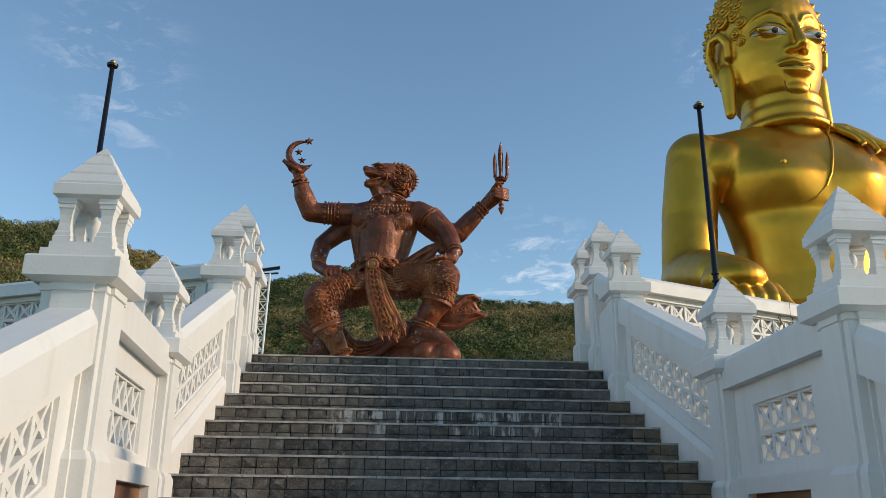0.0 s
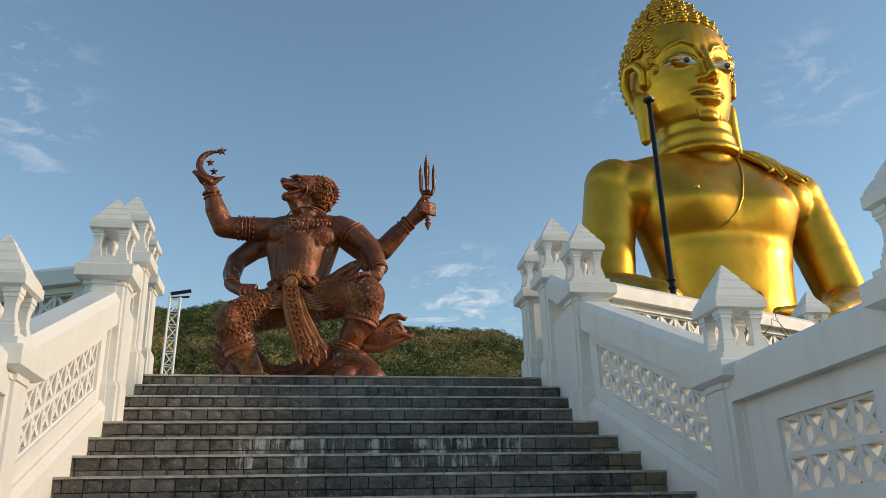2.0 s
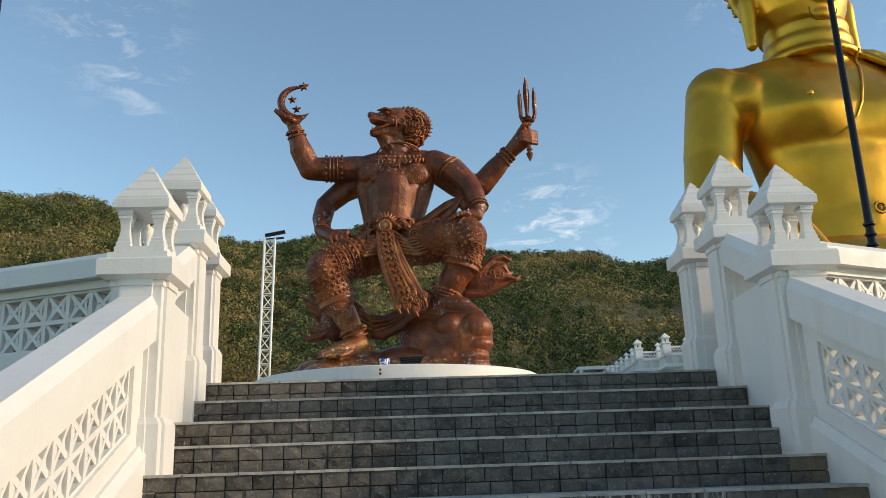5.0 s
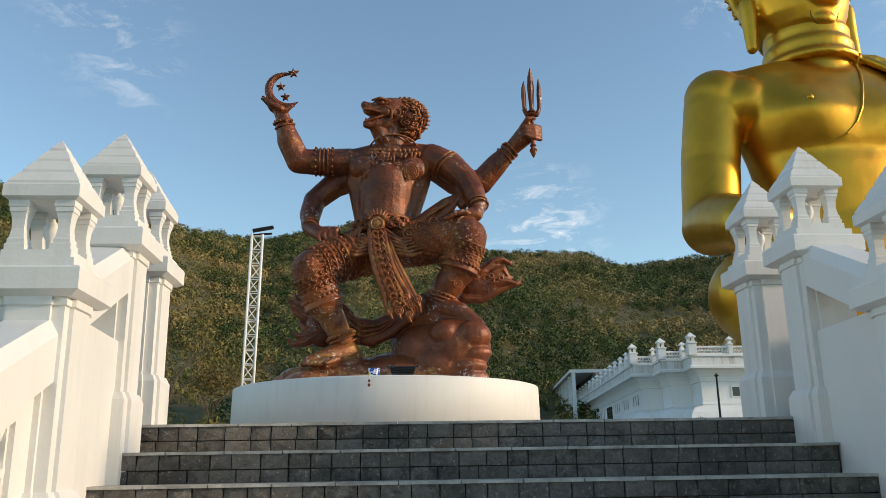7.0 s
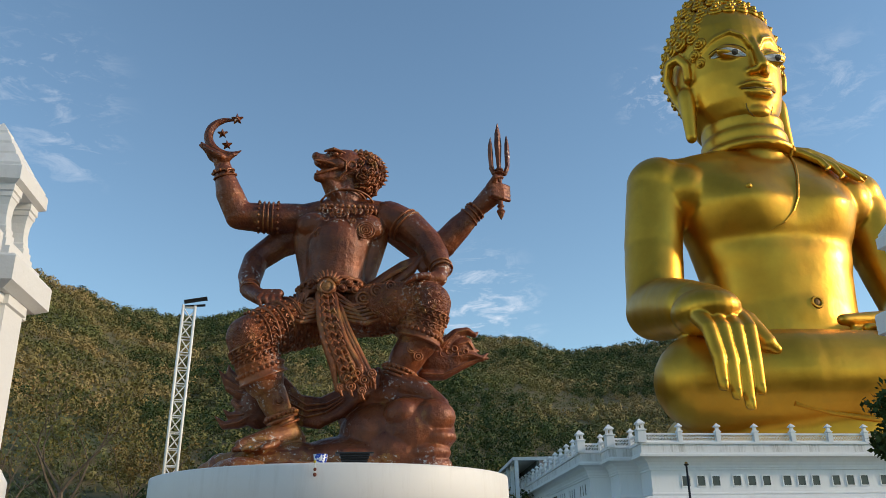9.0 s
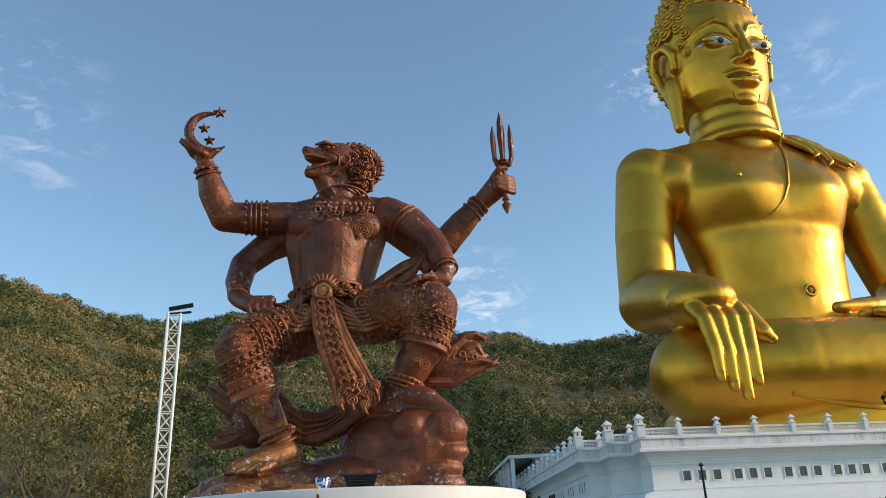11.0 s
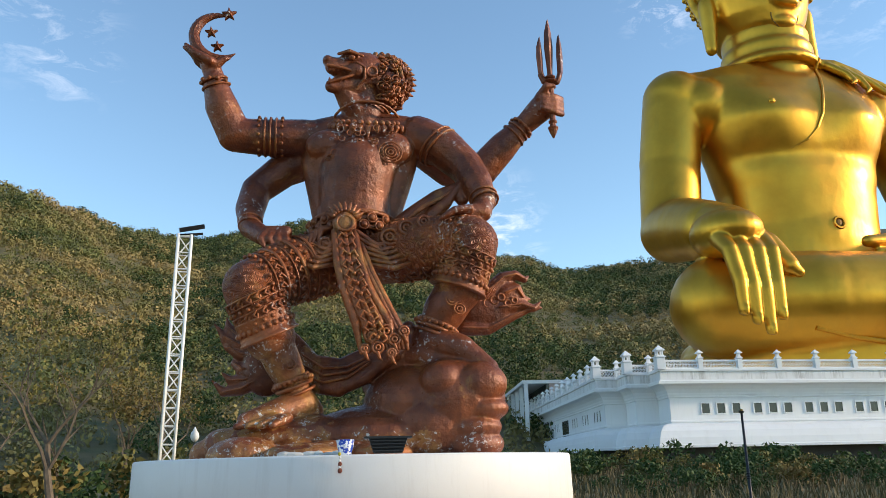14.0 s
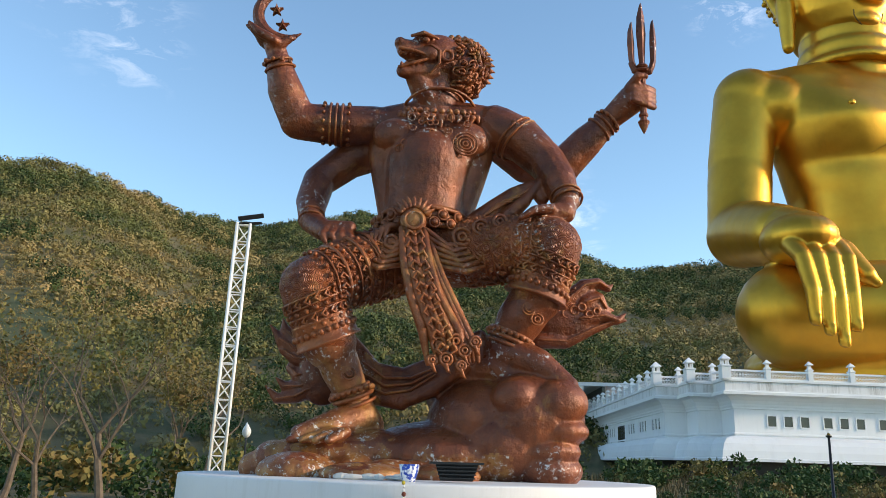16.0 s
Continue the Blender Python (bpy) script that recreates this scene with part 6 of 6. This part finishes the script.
def build_woods():
    rs = np.random.RandomState(11)
    cs, ss = [], []
    while len(cs) < 13500:
        az, r = rs.uniform(-36, 32), 88 + 345 * rs.uniform() ** 0.75
        x, y = r * math.sin(radians(az)), r * math.cos(radians(az))
        R = hill_far(az)
        if r > R + 12:
            continue
        s = rs.uniform(0.9, 2.8) * (0.38 + 0.9 * (r / 400)) * (0.6 if noise.noise((x * 0.02, y * 0.02, 9.0)) > 0.25 else 1.0)
        cs.append((x, y, ground_z(x, y) + s * 0.45))
        ss.append(s)
    v, f = leaf_cloud(cs, ss, 62, 0.17, 12, 0.85, 0.8)
    ob = new("hill_woods", leaf_mesh("hill_woods", v, f, WOODS))
    tagged(ob, "dense green and dry brown scrub woods on the hill", "woods", kind="stuff")


    cs, ss = [], []
    while len(cs) < 2600:
        az, r = rs.uniform(-36, 32), 95 + 330 * rs.uniform() ** 0.8
        x, y = r * math.sin(radians(az)), r * math.cos(radians(az))
        if r > hill_far(az) + 6 or noise.noise((x * 0.022, y * 0.022, 5.0)) < -0.12 + 0.25 * (az < -12):
            continue
        s = rs.uniform(1.2, 2.6) * (0.5 + 0.7 * r / 400)
        cs.append((x, y, ground_z(x, y) + s * 0.85))
        ss.append(s)
    v, f = leaf_cloud(cs, ss, 95, 0.15, 14, 0.95, 0.8)
    ob = new("hill_trees", leaf_mesh("hill_trees", v, f, TREE_GREEN))
    tagged(ob, "dark green tree crowns scattered over the hillside", "woods", kind="stuff")


build_woods()


def build_tree(x, y, h, seed, leaves, mat, label, spread=0.55, thick=0.11, leaf=0.05, per=4, depth=5):
    """A branching tree: trunk and limbs as one tapering mesh, crown of single leaves."""
    rnd = random.Random(seed)
    ob = thing("tree", pose(x, y, ground_z(x, y) - 0.1), label, "tree")
    bm = bmesh.new()
    tips = []

    def grow(p, d, L, r, k):
        pts, rad = [p], [r]
        for j in range(3):
            d = (d + Vector((rnd.uniform(-0.2, 0.2), rnd.uniform(-0.2, 0.2), rnd.uniform(-0.05, 0.15)))).normalized()
            p = p + d * L / 3
            pts.append(p)
            rad.append(r * (1 - 0.13 * (j + 1)))
        tube(bm, pts, rad, 7 if k == 0 else 5 if k < 3 else 3)
        if k >= 3:
            tips.extend(pts[1:])
        if k < depth:
            for j in range(rnd.choice((2, 3, 3)) if k else 4):
                q = pts[rnd.choice((2, 3, 3))]
                e = (d + Vector((rnd.uniform(-1, 1), rnd.uniform(-1, 1), rnd.uniform(-0.15, 0.55))) * spread * 1.5).normalized()
                grow(q, e, L * rnd.uniform(0.58, 0.82), rad[-1] * 0.66, k + 1)

    grow(Vector((0, 0, 0)), Vector((0, 0, 1)), h * 0.30, thick, 0)
    part("trunk", bm, BARK, ob)
    if leaves:
        rnd.shuffle(tips)
        tips = tips[:leaves]
        v, f = leaf_cloud([tuple(t) for t in tips], [0.34] * len(tips), per, leaf / 0.34, seed)
        part("crown", leaf_mesh("crown", v, f, mat), mat, ob)


build_tree(-8.2, 33.0, 7.6, 1, 260, DRY_LEAF, "nearly bare grey tree with sparse yellowing leaves", 0.6, 0.13, 0.07)
build_tree(-12.0, 36.0, 7.4, 2, 260, DRY_LEAF, "nearly bare grey tree with sparse yellowing leaves", 0.62, 0.12, 0.07)
build_tree(-15.5, 42.0, 8.0, 3, 500, DRY_LEAF, "thin dry tree with sparse olive leaves", 0.6, 0.13, 0.08, 5)
build_tree(-9.5, 46.0, 7.5, 6, 500, DRY_LEAF, "thin dry tree with sparse olive leaves", 0.6, 0.12, 0.08, 5)
for tx, ty, th, tsd in ((-10.4, 34.5, 6.8, 21), (-14.0, 35.0, 6.6, 22), (-18.0, 44.0, 8.2, 23), (-7.4, 41.0, 6.6, 24), (-12.6, 48.0, 7.8, 25), (-20.5, 50.0, 8.5, 26)):
    build_tree(tx, ty, th, tsd, 170, DRY_LEAF, "bare twiggy grey-brown tree below the hill", 0.66, 0.10, 0.06)
build_tree(16.3, 27.0, 5.2, 5, 1400, SHRUB, "dark green leafy tree beside the bank", 0.6, 0.10, 0.10, 9)


def build_shrubs():
    rnd = random.Random(7)
    for k in range(90):
        x = rnd.uniform(9.0, 36)
        y = rnd.uniform(36, 58.5)
        s = rnd.uniform(0.45, 0.75 + 0.025 * (y - 34))
        cs = [(rnd.uniform(-s, s), rnd.uniform(-s * 0.6, s * 0.6), rnd.uniform(0.15, s * 1.1)) for _ in range(7)]
        v, f = leaf_cloud(cs, [s * 0.5] * 7, 60, 0.22, k)
        ob = new("shrub", leaf_mesh("shrub", v, f, SHRUB if rnd.random() < 0.72 else DRY_LEAF))
        ob.location = (x, y, ground_z(x, y) - 0.05)
        tagged(ob, "bushy green shrub on the grassy bank", "shrub", "bank shrubs")
    for k in range(40):
        x, y = rnd.uniform(-26, -5.5), rnd.uniform(38, 70)
        s = rnd.uniform(0.8, 1.7)
        cs = [(rnd.uniform(-s, s), rnd.uniform(-s * 0.6, s * 0.6), rnd.uniform(0.15, s * 1.3)) for _ in range(7)]
        v, f = leaf_cloud(cs, [s * 0.55] * 7, 60, 0.2, 100 + k)
        ob = new("shrub", leaf_mesh("shrub", v, f, SHRUB if rnd.random() < 0.6 else DRY_LEAF))
        ob.location = (x, y, ground_z(x, y) - 0.05)
        tagged(ob, "tall wild shrub below the hill", "shrub", "wild shrubs")


build_shrubs()


def build_grass():
    rs = np.random.RandomState(3)
    n = 14000
    x, y = rs.uniform(4, 40, n), rs.uniform(28, 59, n)
    vs, fs = [], []
    for k in range(n):
        z = ground_z(x[k], y[k])
        a, h, w = rs.uniform(0, 6.28), rs.uniform(0.2, 0.6), rs.uniform(0.02, 0.05)
        dx, dy = w * math.cos(a), w * math.sin(a)
        b = len(vs)
        vs += [(x[k] - dx, y[k] - dy, z - 0.05), (x[k] + dx, y[k] + dy, z - 0.05), (x[k] + rs.uniform(-0.2, 0.2), y[k] + rs.uniform(-0.2, 0.2), z + h)]
        fs.append((b, b + 1, b + 2))
    me = bpy.data.meshes.new("bank_grass")
    me.from_pydata(vs, [], fs)
    me.materials.append(DRY_GRASS)
    tagged(new("bank_grass", me), "tall dry grass on the bank", "grass", kind="stuff")


build_grass()


def build_vine():
    """Dry twigs climbing over the terrace parapet."""
    rnd = random.Random(9)
    ob = thing("dry_creeper", pose(4.55, 9.42, 3.4), "leafless dry brown creeper over the lattice parapet", "plant")
    for k in range(16):
        p = Vector((rnd.uniform(-0.7, 0.8), 0, 0))
        p.y = p.x * 0.4
        pts = [p]
        for j in range(7):
            p = p + Vector((rnd.uniform(-0.13, 0.13), rnd.uniform(-0.03, 0.02), rnd.uniform(0.03, 0.17)))
            pts.append(p)
        bm = bmesh.new()
        tube(bm, pts, [0.008 - 0.0008 * j for j in range(8)], 5)
        part("twig", bm, BARK, ob)


build_vine()


# ---- slate tiles of the upper flight, last ----
def build_tiles():
    rnd = random.Random(1)
    metas = []
    for v in range(6):
        w, h = 0.25, RISE / 2
        bm = bmesh.new()
        cut = w * rnd.uniform(0.36, 0.64)
        for x0, x1 in ((0.003, cut - 0.003), (cut + 0.003, w - 0.003)):
            quad = ((x0, 0.003), (x1, 0.003), (x1, h - 0.003), (x0, h - 0.003))
            front = [bm.verts.new((x, -0.010 - rnd.uniform(0, 0.018), z)) for x, z in quad]
            back = [bm.verts.new((x, 0.004, z)) for x, z in quad]
            mid = bm.verts.new((x0 + (x1 - x0) * rnd.uniform(0.35, 0.65), -0.016 - rnd.uniform(0, 0.022), h * rnd.uniform(0.35, 0.65)))
            for k in range(4):
                bm.faces.new((front[k], front[(k + 1) % 4], mid))
                bm.faces.new((back[k], back[(k + 1) % 4], front[(k + 1) % 4], front[k]))
        metas.append(finish(bm, "slate_tile", SLATE))
    stained, muddy = [], []
    for me in metas:
        for lst, mt in ((stained, SLATE_STAINED), (muddy, SLATE_MUD)):
            c = me.copy()
            c.materials[0] = mt
            lst.append(c)
    for k in range(11):
        z0 = TERRACE - (k + 1) * RISE
        y = EDGE - k * TREAD
        edge = 1.92
        n = 15
        w = 2 * edge / n
        for row in range(2):
            for i in range(n):
                x = -edge + i * w
                pool = metas
                if k in (5, 6) and -1.0 < x < 1.0 and (k == 5 or row == 1) and rnd.random() < 0.8:
                    pool = stained
                if k >= 4 and x > 1.6:
                    pool = muddy
                ob = new("slate_tile", rnd.choice(pool))
                ob.parent = STAIRS
                ob.matrix_local = pose(x, y, z0 + row * RISE / 2) @ Matrix.Diagonal((w / 0.25, 1, 1, 1))
    # a row of tread slabs for each step; the lower risers joined
    for edge_y, top, steps in ((EDGE, TERRACE, 11), (EDGE1, LANDING, 10)):
        for k in range(steps):
            bm = bmesh.new()
            z, y = top - k * RISE, edge_y - k * TREAD
            d = TREAD if k else 0.40
            for i in range(13):
                x = -1.93 + i * 0.297
                box(bm, x + 0.003, x + 0.294, y - 0.032, y + d - 0.035, z - 0.002, z + 0.013)
            part("tread", bm, SLATE_WORN_LIT, STAIRS)
    bm = bmesh.new()
    for k in range(10):
        z0, y = LANDING - (k + 1) * RISE, EDGE1 - k * TREAD
        for row in range(2):
            for i in range(15):
                x = -1.9 + i * 0.2533
                box(bm, x + 0.003, x + 0.25, y - 0.022, y + 0.004, z0 + row * RISE / 2 + 0.003, z0 + (row + 1) * RISE / 2 - 0.003)
    tagged(part("riser_tiles", bm, SLATE, STAIRS), kind="stuff")


build_tiles()
